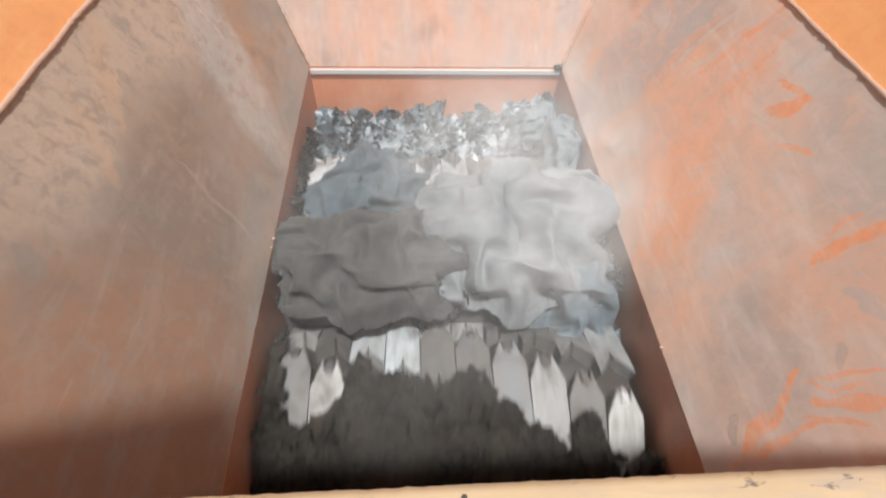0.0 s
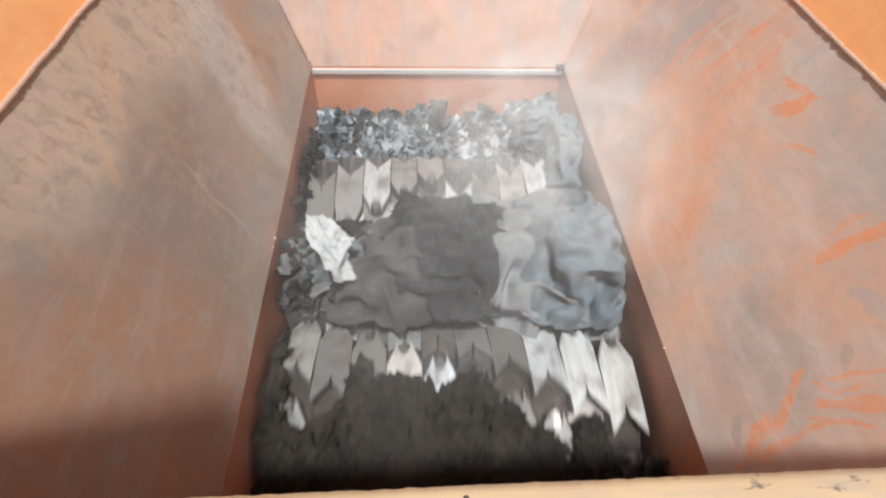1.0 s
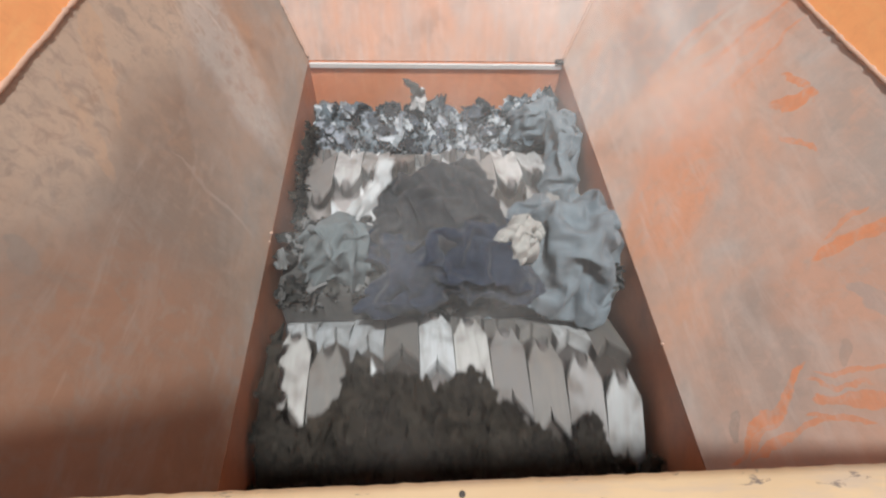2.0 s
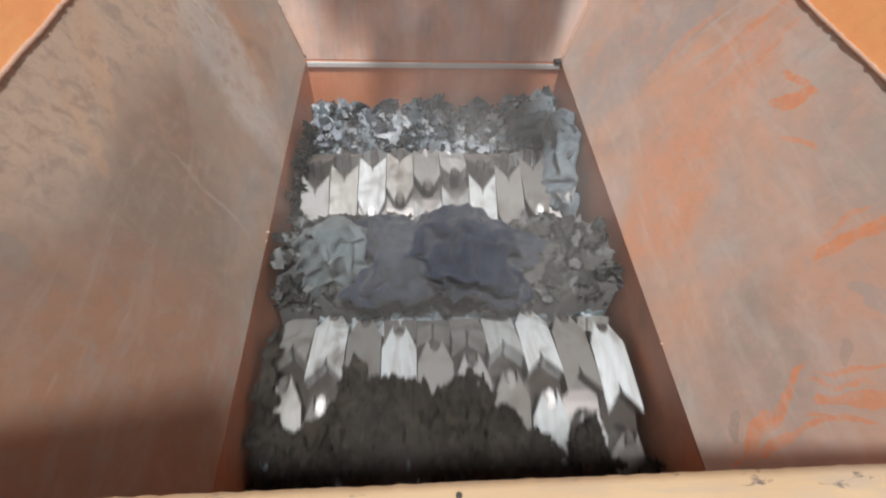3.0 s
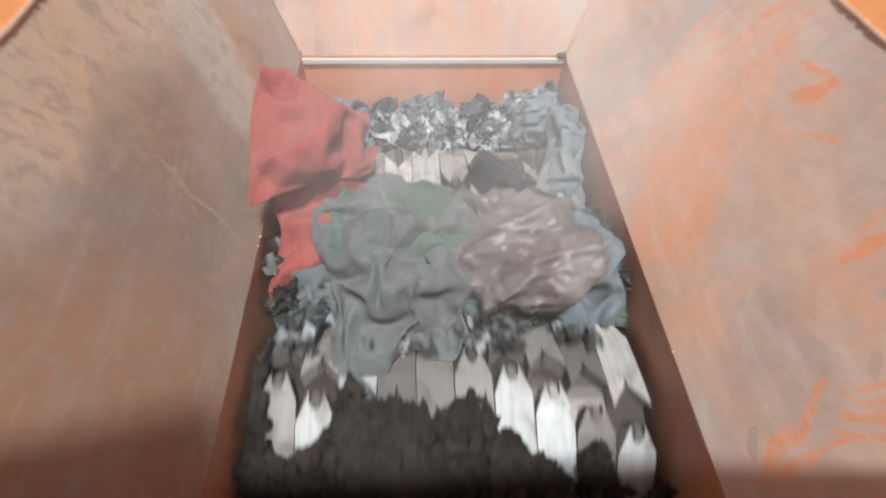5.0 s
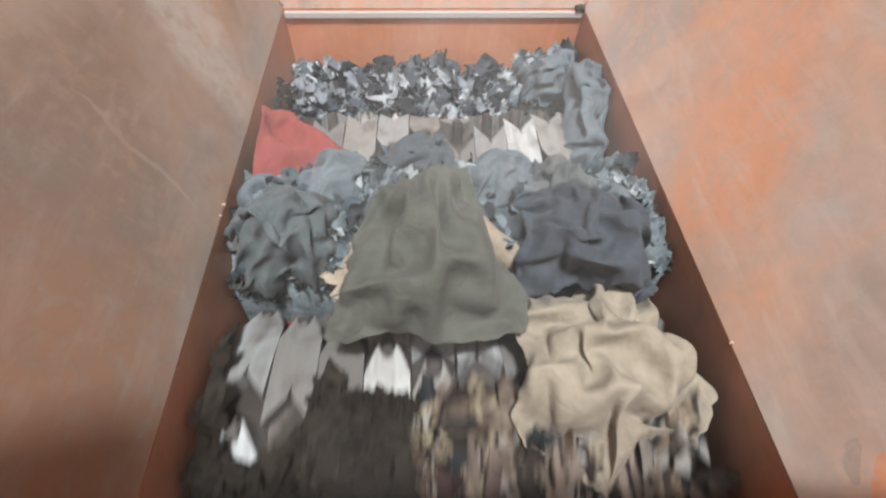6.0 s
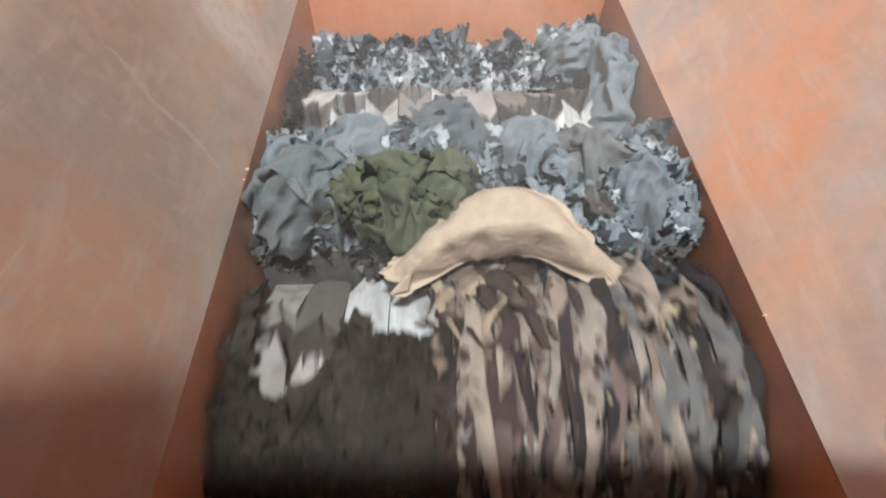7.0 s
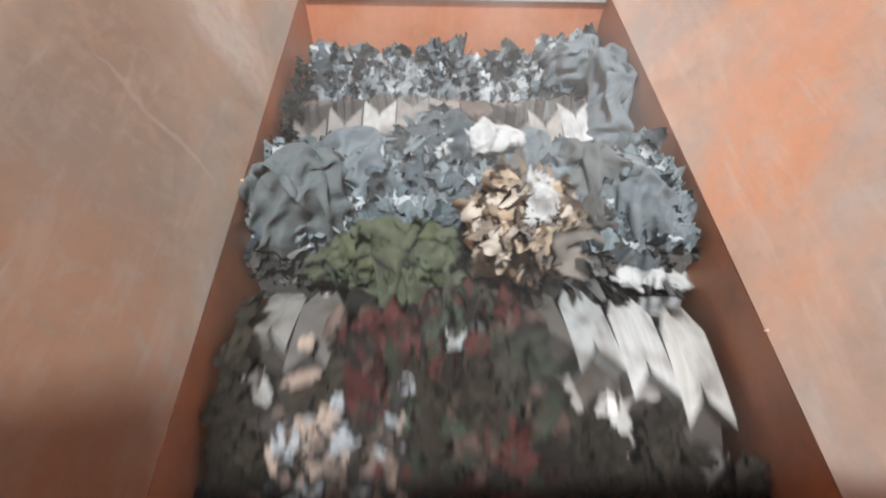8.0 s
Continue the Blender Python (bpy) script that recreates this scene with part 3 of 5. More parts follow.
def lump(name, mat, w, h, d, seed, depth=0.03, freq=7, grain=(1, 1, 1), fine=1.0, lat=64, lon=110):
    """A balled-up garment: a closed, deeply creased body."""
    verts, faces = [], []
    for j in range(lat + 1):
        th = math.pi * j / lat
        for i in range(lon):
            ph = 2 * math.pi * i / lon
            nrm = Vector((math.sin(th) * math.cos(ph), math.sin(th) * math.sin(ph), math.cos(th)))
            p = Vector((nrm.x * w / 2, nrm.y * h / 2, nrm.z * d / 2))
            q = Vector((p.x * freq * grain[0], p.y * freq * grain[1], p.z * freq * grain[2] + seed * 4.1))
            q += 0.8 * noise.noise_vector(q * 0.5)
            f = 0.9 * crease(q * 0.8) + 0.45 * fine * crease(q * 1.9 + Vector((3, 3, 3))) + 0.2 * fine * crease(q * 4.1) - 0.8 + 0.9 * noise.noise(q * 0.5)
            verts.append(p + nrm * depth * f)
    for j in range(lat):
        for i in range(lon):
            i2 = (i + 1) % lon
            faces.append((j * lon + i, (j + 1) * lon + i, (j + 1) * lon + i2, j * lon + i2))
    held = [k for k in range(len(verts)) if k < 2 * lon or k >= (lat - 1) * lon]
    return finish(name, relax(verts, verts, faces, 1.07, held, 40), faces, mat, 0)


def scraps(name, mat, places, seed, size=(0.02, 0.06), curl=1.0, lift=0.0):
    """Shredded scraps in one mesh. places: pairs of a point and the way it faces."""
    rnd = random.Random(seed)
    verts, faces = [], []
    for p, nrm in places:
        nrm = (Vector(nrm) + 0.55 * curl * Vector((rnd.uniform(-1, 1), rnd.uniform(-1, 1), rnd.uniform(-1, 1)))).normalized()
        u = nrm.orthogonal().normalized()
        u.rotate(Matrix.Rotation(rnd.uniform(0, 6.28), 3, nrm))
        v = nrm.cross(u)
        a, b2 = rnd.uniform(*size), rnd.uniform(*size) * rnd.choice((0.6, 0.8, 1.0, 1.4))
        ph = rnd.uniform(0, 90)
        k1, k2, tw = rnd.uniform(-1.2, 1.2), rnd.uniform(-1.2, 1.2), rnd.uniform(-1, 1)
        base, m_ = len(verts), 5
        for j in range(m_ + 1):
            for i in range(m_ + 1):
                s_, t_ = i / m_ - 0.5, j / m_ - 0.5
                corner = 0.66 if i in (0, m_) and j in (0, m_) else 1.0
                jag = corner * (1 + (rnd.uniform(-0.12, 0.12) if i in (0, m_) or j in (0, m_) else rnd.uniform(-0.02, 0.02)))
                bend = curl * (k1 * s_ * s_ + k2 * t_ * t_ + tw * s_ * t_) * max(a, b2) * 1.3
                bend += 0.7 * a * noise.noise((s_ * 3, t_ * 3, ph)) + rnd.uniform(-0.012, 0.012) * a
                verts.append(Vector(p) + u * a * s_ * jag + v * b2 * t_ * jag + nrm * (bend + lift))
        c = m_ + 1
        for j in range(m_):
            for i in range(m_):
                faces.append((base + j * c + i, base + j * c + i + 1, base + (j + 1) * c + i + 1, base + (j + 1) * c + i))
    return finish(name, verts, faces, mat, 0)


def heap(name, mat, x0, x1, y0, y1, height, seed, rough=0.03, nx=70, ny=34, floor=-0.3):
    """A packed mound: height(x, y) roughened by creases."""
    verts, faces = [], []
    for j in range(ny + 1):
        for i in range(nx + 1):
            x, y = x0 + (x1 - x0) * i / nx, y0 + (y1 - y0) * j / ny
            edge = min(i, nx - i, j * 2, (ny - j) * 2)
            z = height(x, y) + rough * fold((x * 13, y * 13), seed)
            verts.append((x, y, floor if edge == 0 else z))
    c = nx + 1
    for j in range(ny):
        for i in range(nx):
            faces.append((j * c + i, j * c + i + 1, (j + 1) * c + i + 1, (j + 1) * c + i))
    return finish(name, verts, faces, mat, 0)


def strips(name, mat, x0, x1, a0, a1, count, seed, width=(0.006, 0.03), r0=R + 0.004, r1=R + 0.03, short=0.45):
    """Long torn ribbons of cloth drawn over a rotor, about the rotor's own axis, between two angles."""
    rnd = random.Random(seed)
    verts, faces = [], []
    for _ in range(count):
        x, wd, r = rnd.uniform(x0, x1), rnd.uniform(*width), rnd.uniform(r0, r1)
        span = (a1 - a0) * rnd.uniform(short, 1.0)
        s0 = a0 + rnd.random() * (a1 - a0 - span)
        seg, base, ph = 16, len(verts), rnd.uniform(0, 50)
        for j in range(seg + 1):
            f = j / seg
            a = radians(s0 + span * f)
            cx = x + 0.05 * noise.noise((f * 2.4, ph, 0)) + 0.012 * noise.noise((f * 9, ph, 3))
            rr = r + 0.026 * noise.noise((f * 4, ph, 9))
            ww = wd * (0.25 + 0.75 * math.sin(math.pi * min(1, max(0.04, f)) ** 0.8)) * (1 + 0.6 * noise.noise((f * 7, ph, 4)))
            for e in (-1, -0.3, 0.4, 1):
                tilt = 0.5 * ww * e * noise.noise((f * 3, ph, 20)) * 1.5 + 0.18 * ww * (1 - e * e)
                q = rr + tilt
                verts.append((cx + e * ww / 2, q * math.cos(a), q * math.sin(a)))
        for j in range(seg):
            for k in range(3):
                faces.append((base + j * 4 + k, base + j * 4 + k + 1, base + (j + 1) * 4 + k + 1, base + (j + 1) * 4 + k))
    return finish(name, verts, faces, mat, 0)


# ---- cloth: materials ----
c_charcoal = cloth_mat("charcoal_knit", (0.075, 0.07, 0.064), stain=0.5)
c_pale = cloth_mat("pale_grey_cotton", (0.24, 0.245, 0.245), stain=0.6, stain_colour=(0.12, 0.12, 0.118))
c_denim = cloth_mat("faded_denim", (0.16, 0.188, 0.203), stain=0.6, stain_colour=(0.055, 0.068, 0.082))
c_slate = cloth_mat("slate_blue_cloth", (0.092, 0.11, 0.121), stain=0.5)
c_black = cloth_mat("black_cotton", (0.028, 0.028, 0.03), stain=0.2)
c_navy = cloth_mat("navy_cotton", (0.02, 0.026, 0.042), stain=0.3)
c_white = cloth_mat("dirty_white_cotton", (0.46, 0.47, 0.465), stain=0.4, stain_colour=(0.33, 0.32, 0.3))
c_cream = cloth_mat("cream_cotton", (0.44, 0.36, 0.27), stain=0.45, stain_colour=(0.25, 0.19, 0.14))
c_beige = cloth_mat("beige_canvas", (0.37, 0.32, 0.245), stain=0.5, stain_colour=(0.19, 0.145, 0.108))
c_red = cloth_mat("faded_red_fleece", (0.28, 0.066, 0.056), stain=0.5, stain_colour=(0.34, 0.095, 0.08))
c_satin = cloth_mat("pale_satin", (0.4, 0.385, 0.36), 0.27, 900, 0.8, 0.1, (0.17, 0.16, 0.15), 0.12)
c_green = cloth_mat("sage_green_cotton", (0.085, 0.122, 0.1), stain=0.5, stain_colour=(0.16, 0.2, 0.175))
c_olive = cloth_mat("olive_grey_jersey", (0.11, 0.113, 0.093), stain=0.5, stain_colour=(0.155, 0.16, 0.138))
c_indigo = cloth_mat("washed_indigo_denim", (0.016, 0.021, 0.029), 0.7, 420, 0.5, 0.1, (0.085, 0.105, 0.13))
c_brown = cloth_mat("brown_grey_nylon", (0.12, 0.092, 0.085), 0.36, 700, 0.8, 0.1, (0.23, 0.21, 0.21), 0.2)
c_grey = cloth_mat("mid_grey_cotton", (0.14, 0.15, 0.148), stain=0.7, stain_colour=(0.08, 0.085, 0.085))
c_moss = cloth_mat("moss_green_cloth", (0.092, 0.104, 0.066), stain=0.5)
c_yellow = cloth_mat("yellow_cloth", (0.7, 0.42, 0.08), stain=0.2)
s_far = scrap_mat("mixed_grey_scraps", [(0.07, 0.084, 0.094), (0.15, 0.178, 0.196), (0.33, 0.36, 0.375), (0.05, 0.056, 0.063), (0.2, 0.23, 0.25), (0.45, 0.47, 0.48), (0.1, 0.124, 0.14), (0.035, 0.037, 0.042), (0.24, 0.268, 0.285)])
s_mix = scrap_mat("blue_grey_scraps", [(0.072, 0.095, 0.110), (0.122, 0.157, 0.172), (0.200, 0.245, 0.262), (0.05, 0.06, 0.07), (0.13, 0.165, 0.185), (0.42, 0.46, 0.475), (0.22, 0.26, 0.28), (0.04, 0.047, 0.055)])
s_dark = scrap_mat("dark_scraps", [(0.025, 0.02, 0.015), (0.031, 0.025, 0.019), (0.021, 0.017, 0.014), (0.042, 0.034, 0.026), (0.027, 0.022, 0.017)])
s_white = scrap_mat("black_and_white_scraps", [(0.479, 0.504, 0.514), (0.034, 0.036, 0.042), (0.424, 0.446, 0.468), (0.082, 0.094, 0.113), (0.274, 0.295, 0.326)])
s_beige = scrap_mat("beige_brown_strips", [(0.24, 0.19, 0.155), (0.06, 0.038, 0.034), (0.16, 0.12, 0.1), (0.03, 0.022, 0.021), (0.3, 0.25, 0.205), (0.05, 0.034, 0.033), (0.14, 0.1, 0.088), (0.27, 0.235, 0.2)])
s_bits = scrap_mat("beige_white_bits", [(0.360, 0.296, 0.208), (0.048, 0.036, 0.032), (0.400, 0.384, 0.352), (0.128, 0.088, 0.068), (0.264, 0.208, 0.152), (0.040, 0.044, 0.048), (0.192, 0.144, 0.112)])
s_maroon = scrap_mat("maroon_and_green_strips", [(0.06, 0.018, 0.017), (0.035, 0.042, 0.03), (0.09, 0.03, 0.027), (0.02, 0.018, 0.016), (0.05, 0.064, 0.046), (0.05, 0.043, 0.036), (0.018, 0.015, 0.014), (0.09, 0.06, 0.05)])
s_palestrip = scrap_mat("pale_strips", [(0.16, 0.16, 0.155), (0.05, 0.05, 0.05), (0.03, 0.024, 0.024), (0.018, 0.018, 0.019), (0.13, 0.13, 0.128), (0.024, 0.02, 0.02)])

# ---- packed shreds that lie in the throat ----
rnd = random.Random(5)
far_base = heap("shred_bank", c_charcoal, -0.398, 0.398, 1.295, 1.497, lambda x, y: -0.24 + 0.2 * (y - 1.27) + 0.03 * noise.noise((x * 6, y * 6, 1)) + (0.05 if x > 0.22 else 0) * 1.0, 4, 0.025, 70, 22, -0.5)
tagged(far_base, "bank of packed grey shredded cloth against the end wall", "shreds", kind="stuff")
pl = []
for _ in range(430):
    x, y = rnd.uniform(-0.385, 0.385), rnd.uniform(1.305, 1.475)
    z = -0.23 + 0.2 * (y - 1.28) + 0.03 * noise.noise((x * 6, y * 6, 1)) + (0.05 if x > 0.22 else 0) + rnd.uniform(0, 0.035)
    pl.append(((x, y, z), (0, -0.5, 1)))
far_scraps = tagged(scraps("shredded_scraps", s_far, pl, 8, (0.026, 0.07), 0.95), "curled grey and white cloth scraps on the end bank", "shreds", kind="stuff")

core = heap("packed_cloth", c_charcoal, -0.396, 0.396, 0.68, 0.93, lambda x, y: -0.06 - 3.2 * (y - 0.785) ** 2 + 0.025 * noise.noise((x * 5, y * 5, 3)), 11, 0.03, 80, 40, -0.3)
tagged(core, "dark grey cloth packed in the nip between the rotors", "shreds", kind="stuff")
pl = []
for _ in range(260):
    x, y = rnd.uniform(-0.38, 0.38), rnd.uniform(0.69, 0.91)
    pl.append(((x, y, -0.055 - 3.2 * (y - 0.785) ** 2 + rnd.uniform(0, 0.03)), (0, -0.4, 1)))
for _ in range(130):
    x = rnd.uniform(-0.385, 0.385)
    pl.append(((x, rnd.uniform(0.685, 0.71), rnd.uniform(-0.15, -0.07)), (0, -0.8, 0.6)))
core_scraps = tagged(scraps("shredded_scraps", scrap_mat("charcoal_scraps", [(0.06, 0.057, 0.05), (0.04, 0.037, 0.034), (0.1, 0.096, 0.09), (0.028, 0.027, 0.025), (0.15, 0.15, 0.145)]), pl, 9, (0.018, 0.05), 0.7), "dark cloth scraps between the rotors", "shreds", kind="stuff")

# dark shreds matted over the front of the near rotor; they stand in for the near wall's shade
def mat_start(x):
    """The ragged upper edge of the mat, in degrees round the rotor."""
    if x < -0.366:
        return 62 + 16 * noise.noise((x * 60, 4, 2))
    return (101 if x > 0.06 else 93 if x > -0.18 else 88) + 34 * noise.noise((x * 5, 3, 1)) + 24 * noise.noise((x * 17, 8, 1)) + 9 * noise.noise((x * 55, 2, 5)) + max(0.0, x - 0.06) * 140


def matted(name, mat):
    """A dark felted layer standing in for shade round the rotor, with a torn upper edge, thin there and lumpy below."""
    nx, na, verts, faces = 230, 70, [], []
    for i in range(nx + 1):
        x = -0.384 + 0.768 * i / nx
        a0 = mat_start(x)
        for k in range(na + 1):
            f = k / na
            a = a0 + (188 - a0) * f
            q = (x * 22, radians(a) * R * 16)
            r = R + 0.002 + 0.007 * min(1, f * 9) + 0.007 * min(1, f * 5) * (fold(q, 23) + 0.6)
            jag = 3.0 * noise.noise((x * 120, a * 0.3, 7)) * (1 - f)
            verts.append((x, r * math.cos(radians(a + jag)), r * math.sin(radians(a + jag))))
    c = na + 1
    for i in range(nx):
        for k in range(na):
            faces.append((i * c + k, i * c + k + 1, (i + 1) * c + k + 1, (i + 1) * c + k))
    return finish(name, verts, faces, mat, 0.003)


shade_mat = tagged(matted("shade_and_shreds", cloth_mat("shade_mat_cloth", (0.024, 0.0195, 0.0145), 0.95, 300, 0.8, 0.0, (0.042, 0.034, 0.026), 0.7)), "felted dark cloth layer standing in for shade on the near rotor", "shreds", kind="stuff")
pl = []
for _ in range(900):
    x = rnd.uniform(-0.38, 0.38)
    a = radians(rnd.uniform(mat_start(x) + 1, 180))
    pl.append(((x, (R + 0.015) * math.cos(a), (R + 0.015) * math.sin(a)), (0, math.cos(a), math.sin(a))))
shade_shreds = tagged(scraps("shade_shreds", s_dark, pl, 10, (0.012, 0.05), 0.25), "dark cloth shreds deepening the shade layer on the near rotor", "shreds", kind="stuff")

# scraps down the ends of the far rotor
pl = [((-0.386 + rnd.uniform(0, 0.012), rnd.uniform(0.9, 1.3), rnd.uniform(-0.16, -0.05)), (1, 0, 0.4)) for _ in range(70)]
end_scraps = tagged(scraps("shredded_scraps", s_dark, pl, 12, (0.015, 0.035)), "dark scraps caught at the rotor's end", "shreds", kind="stuff")
drape = tagged(sheet("blue_rag", c_denim, 0.11, 0.38, 31, 0.05, 0.03, 15, (1.4, 0.8), 0.3, 0.05, 0.6, 0, 52, 0.04), "faded blue rag draped over the rotor's end", "rag")
drape.matrix_basis = pose(0.348, 1.16, -0.075, 12, 8, -4)
collar = tagged(rag("blue_rag", c_denim, 0.18, 0.14, 36), "curled faded blue rag on the end bank", "rag")
collar.matrix_basis = pose(0.31, 1.33, -0.1, 35, 5, 10)
roll = tagged(rag("knit_roll", cloth_mat("ribbed_grey_green_knit", (0.13, 0.15, 0.152), stain=0.5), 0.19, 0.17, 33, 0.06, 0.034, 22, 0.07), "rolled grey-green ribbed knit cloth", "rag")

# ---- loose clothes ----
def garment(ob, label, category="clothing"):
    return tagged(ob, label, category)


sweatshirt = garment(sheet("sweatshirt", c_charcoal, 0.42, 0.27, 41, 0.08, 0.035, 9, (1, 1), 0.55, 0.08, 0.4, tuck=0.03), "charcoal grey sweatshirt crumpled in the nip")
work_shirt = garment(sheet("work_shirt", c_pale, 0.42, 0.38, 42, 0.09, 0.04, 8, (1.3, 0.8), 0.5, 0.05, 0.45, tuck=0.03), "pale dusty grey work shirt, crumpled")
blue_jacket = garment(sheet("work_jacket", c_denim, 0.25, 0.31, 43, 0.09, 0.04, 11, (1, 1), 0.45, 0.05, 0.5, tuck=0.03), "faded blue work jacket, half drawn in")
black_trousers = garment(sheet("trousers", c_black, 0.30, 0.26, 44, 0.08, 0.03, 13, (1, 1), 0.45, 0.12, 0.5), "black trousers bunched over the nip")
white_rag = garment(lump("white_rag", c_white, 0.075, 0.17, 0.04, 45, 0.026, 20, (1, 0.7, 1)), "torn dirty white rag", "rag")
white_strip = garment(sheet("white_strip", c_white, 0.05, 0.15, 46, 0.02, 0.02, 18, (1, 1), 0.5, 0.3, 0.4, 0, 26), "torn white cloth strip", "rag")
cream_rag = garment(rag("cream_rag", cloth_mat("pale_stone_cotton", (0.36, 0.35, 0.32), stain=0.6, stain_colour=(0.16, 0.15, 0.135)), 0.12, 0.1, 47, 0.03, 0.02, 26, 0.03), "crumpled pale stone-coloured cotton rag with torn edges", "rag")
navy_shirt = garment(sheet("navy_shirt", c_navy, 0.41, 0.24, 48, 0.07, 0.036, 15, (1, 1), 0.6, 0.12, 0.4, tuck=0.03), "navy cotton shirt going into the nip")
red_shirt = tagged(new("red_shirt"), "faded red fleece shirt folded over itself", "shirt")
rb = sheet("body", c_red, 0.25, 0.4, 49, 0.04, 0.04, 6, (1.3, 0.6), 0.22, 0.0, 0.95, quad=((-0.025, -0.235), (0.13, -0.125), (0.15, 0.16), (-0.06, 0.06)), ex=1.1)
rb.parent = red_shirt
rb.matrix_basis = pose(0, 0, -0.02)
rf = sheet("flap", c_red, 0.32, 0.26, 149, 0.07, 0.04, 6, (1, 1), 0.25, 0.0, 0.95, quad=((-0.085, -0.05), (0.165, 0.1), (0.1, 0.225), (-0.125, 0.255)), ex=1.12)
rf.parent = red_shirt
rf.matrix_basis = pose(-0.03, 0, 0.03, -4, 0, 0)
satin = tagged(new("satin_trousers"), "pale satin trousers slumped in a twisted bundle", "trousers")
for nm, w_, h_, sd, m_ in (("seat", 0.28, 0.4, 53, pose(-0.055, 0.01, 0.03, 0, 0, 4)), ("leg", 0.16, 0.37, 152, pose(0.115, -0.01, 0.0, 0, 0, 12)), ("leg", 0.24, 0.12, 151, pose(-0.05, -0.16, -0.02, 0, 0, -4))):
    sp_ = sheet(nm, c_satin, w_, h_, sd, 0.1, 0.03, 7, (1.9, 0.25), 0.25, 0.0, 0.4, tuck=0.06, ex=1.18)
    sp_.parent = satin
    sp_.matrix_basis = m_
trousers_pale = garment(tube("pale_trousers", cloth_mat("pale_khaki", (0.4, 0.38, 0.29), stain=0.4), 0.62, 0.085, 51, 0.5, 0.02, 0.7), "pale khaki trousers falling", "trousers")
green_jacket = tagged(new("green_jacket"), "sage green cotton jacket with a hanging sleeve", "jacket")
gj = sheet("body", c_green, 0.27, 0.36, 52, 0.07, 0.03, 7, (1, 1), 0.2, ex=1.14)
gj.parent = green_jacket
gs = tube("sleeve", c_green, 0.46, 0.058, 53, 0.5, 0.016, 0.8, 0.03)
gs.parent = green_jacket
gs.matrix_basis = pose(-0.06, -0.06, -0.03, -8, 0, 0)
denim_leg = tagged(new("denim_trousers"), "washed indigo denim trousers hanging down", "trousers")
for length_, radius_, sd, m_ in ((0.85, 0.086, 54, pose(0.01, 0, 0)), (0.5, 0.085, 154, pose(-0.11, 0.02, -0.05, -6, 0, -6))):
    dl = tube("leg", c_indigo if sd == 54 else c_black, length_, radius_, sd, 0.5, 0.018, 0.8, 0.03)
    dl.parent = denim_leg
    dl.matrix_basis = m_
brown_jacket = tagged(new("brown_jacket"), "shiny brown-grey nylon jacket with a hanging sleeve", "jacket")
bj = lump("body", c_brown, 0.30, 0.36, 0.14, 55, 0.045, 8, (1.5, 0.7, 1), 0.7)
bj.parent = brown_jacket
bs = tube("sleeve", c_brown, 0.30, 0.05, 56, 0.5, 0.016, 0.8, 0.03)
bs.parent = brown_jacket
bs.matrix_basis = pose(-0.07, -0.12, -0.02, -6, 0, -4)
grey_shirt = garment(sheet("grey_shirt", c_grey, 0.30, 0.38, 57, 0.08, 0.045, 9, (1.4, 0.7), 0.5, 0.05, 0.5), "grey cotton shirt, limp and creased")
grey_jumper = garment(lump("nylon_jacket", cloth_mat("dark_brown_nylon", (0.075, 0.058, 0.056), 0.45, 700, 0.8, 0.1, (0.2, 0.185, 0.185), 0.2), 0.40, 0.25, 0.15, 58, 0.04, 11, (1, 1, 1), 0.8), "balled-up brown-grey nylon jacket", "jacket")
olive = garment(sheet("olive_shirt", c_olive, 0.3, 0.285, 59, 0.075, 0.018, 8, (1, 1), 0.2, 0.05, 0.7, quad=((-0.165, -0.14), (0.165, -0.13), (0.075, 0.15), (-0.06, 0.13)), ex=1.16), "olive-grey jersey shirt spread on the heap")
jeans = garment(sheet("charcoal_jeans", cloth_mat("charcoal_denim", (0.06, 0.068, 0.08), stain=0.5, stain_colour=(0.13, 0.15, 0.17)), 0.27, 0.20, 60, 0.06, 0.036, 15, (1, 1), 0.55, 0.1, 0.4, tuck=0.04), "charcoal jeans, half shredded")
beige = garment(sheet("beige_cloth", c_beige, 0.27, 0.30, 61, 0.05, 0.028, 11, (1.2, 0.7), 0.5, 0.08, 0.6, 0.06, 56), "torn beige canvas cloth with holes")
cream_arc = garment(sheet("cream_cloth", c_cream, 0.37, 0.13, 62, 0.07, 0.012, 9, (1, 1), 0.35, 0.09, 0.5, bow=0.1, ex=1.07), "torn cream cloth arched over the heap")
beige_scarf = garment(sheet("beige_scarf", c_beige, 0.11, 0.34, 160, 0.05, 0.022, 13, (1.6, 0.6), 0.5, 0.12, 0.5, 0.06, 50), "long torn beige cloth drawn over the near rotor", "rag")
white_flung = garment(sheet("white_cloth", c_white, 0.15, 0.21, 63, 0.04, 0.024, 22, (1.2, 0.8), 0.6, 0.4, 0.4), "white cloth whipped up by the rotor")
cream_strips = tagged(strips("cloth_strips", scrap_mat("cream_strips", [(0.33, 0.26, 0.185), (0.1, 0.07, 0.055), (0.2, 0.15, 0.112), (0.05, 0.034, 0.028)]), -0.08, 0.13, -28, 28, 34, 75, (0.016, 0.05), R + 0.008, R + 0.045, 0.4), "torn cream cloth strips hanging over the near rotor", "shreds", kind="stuff")
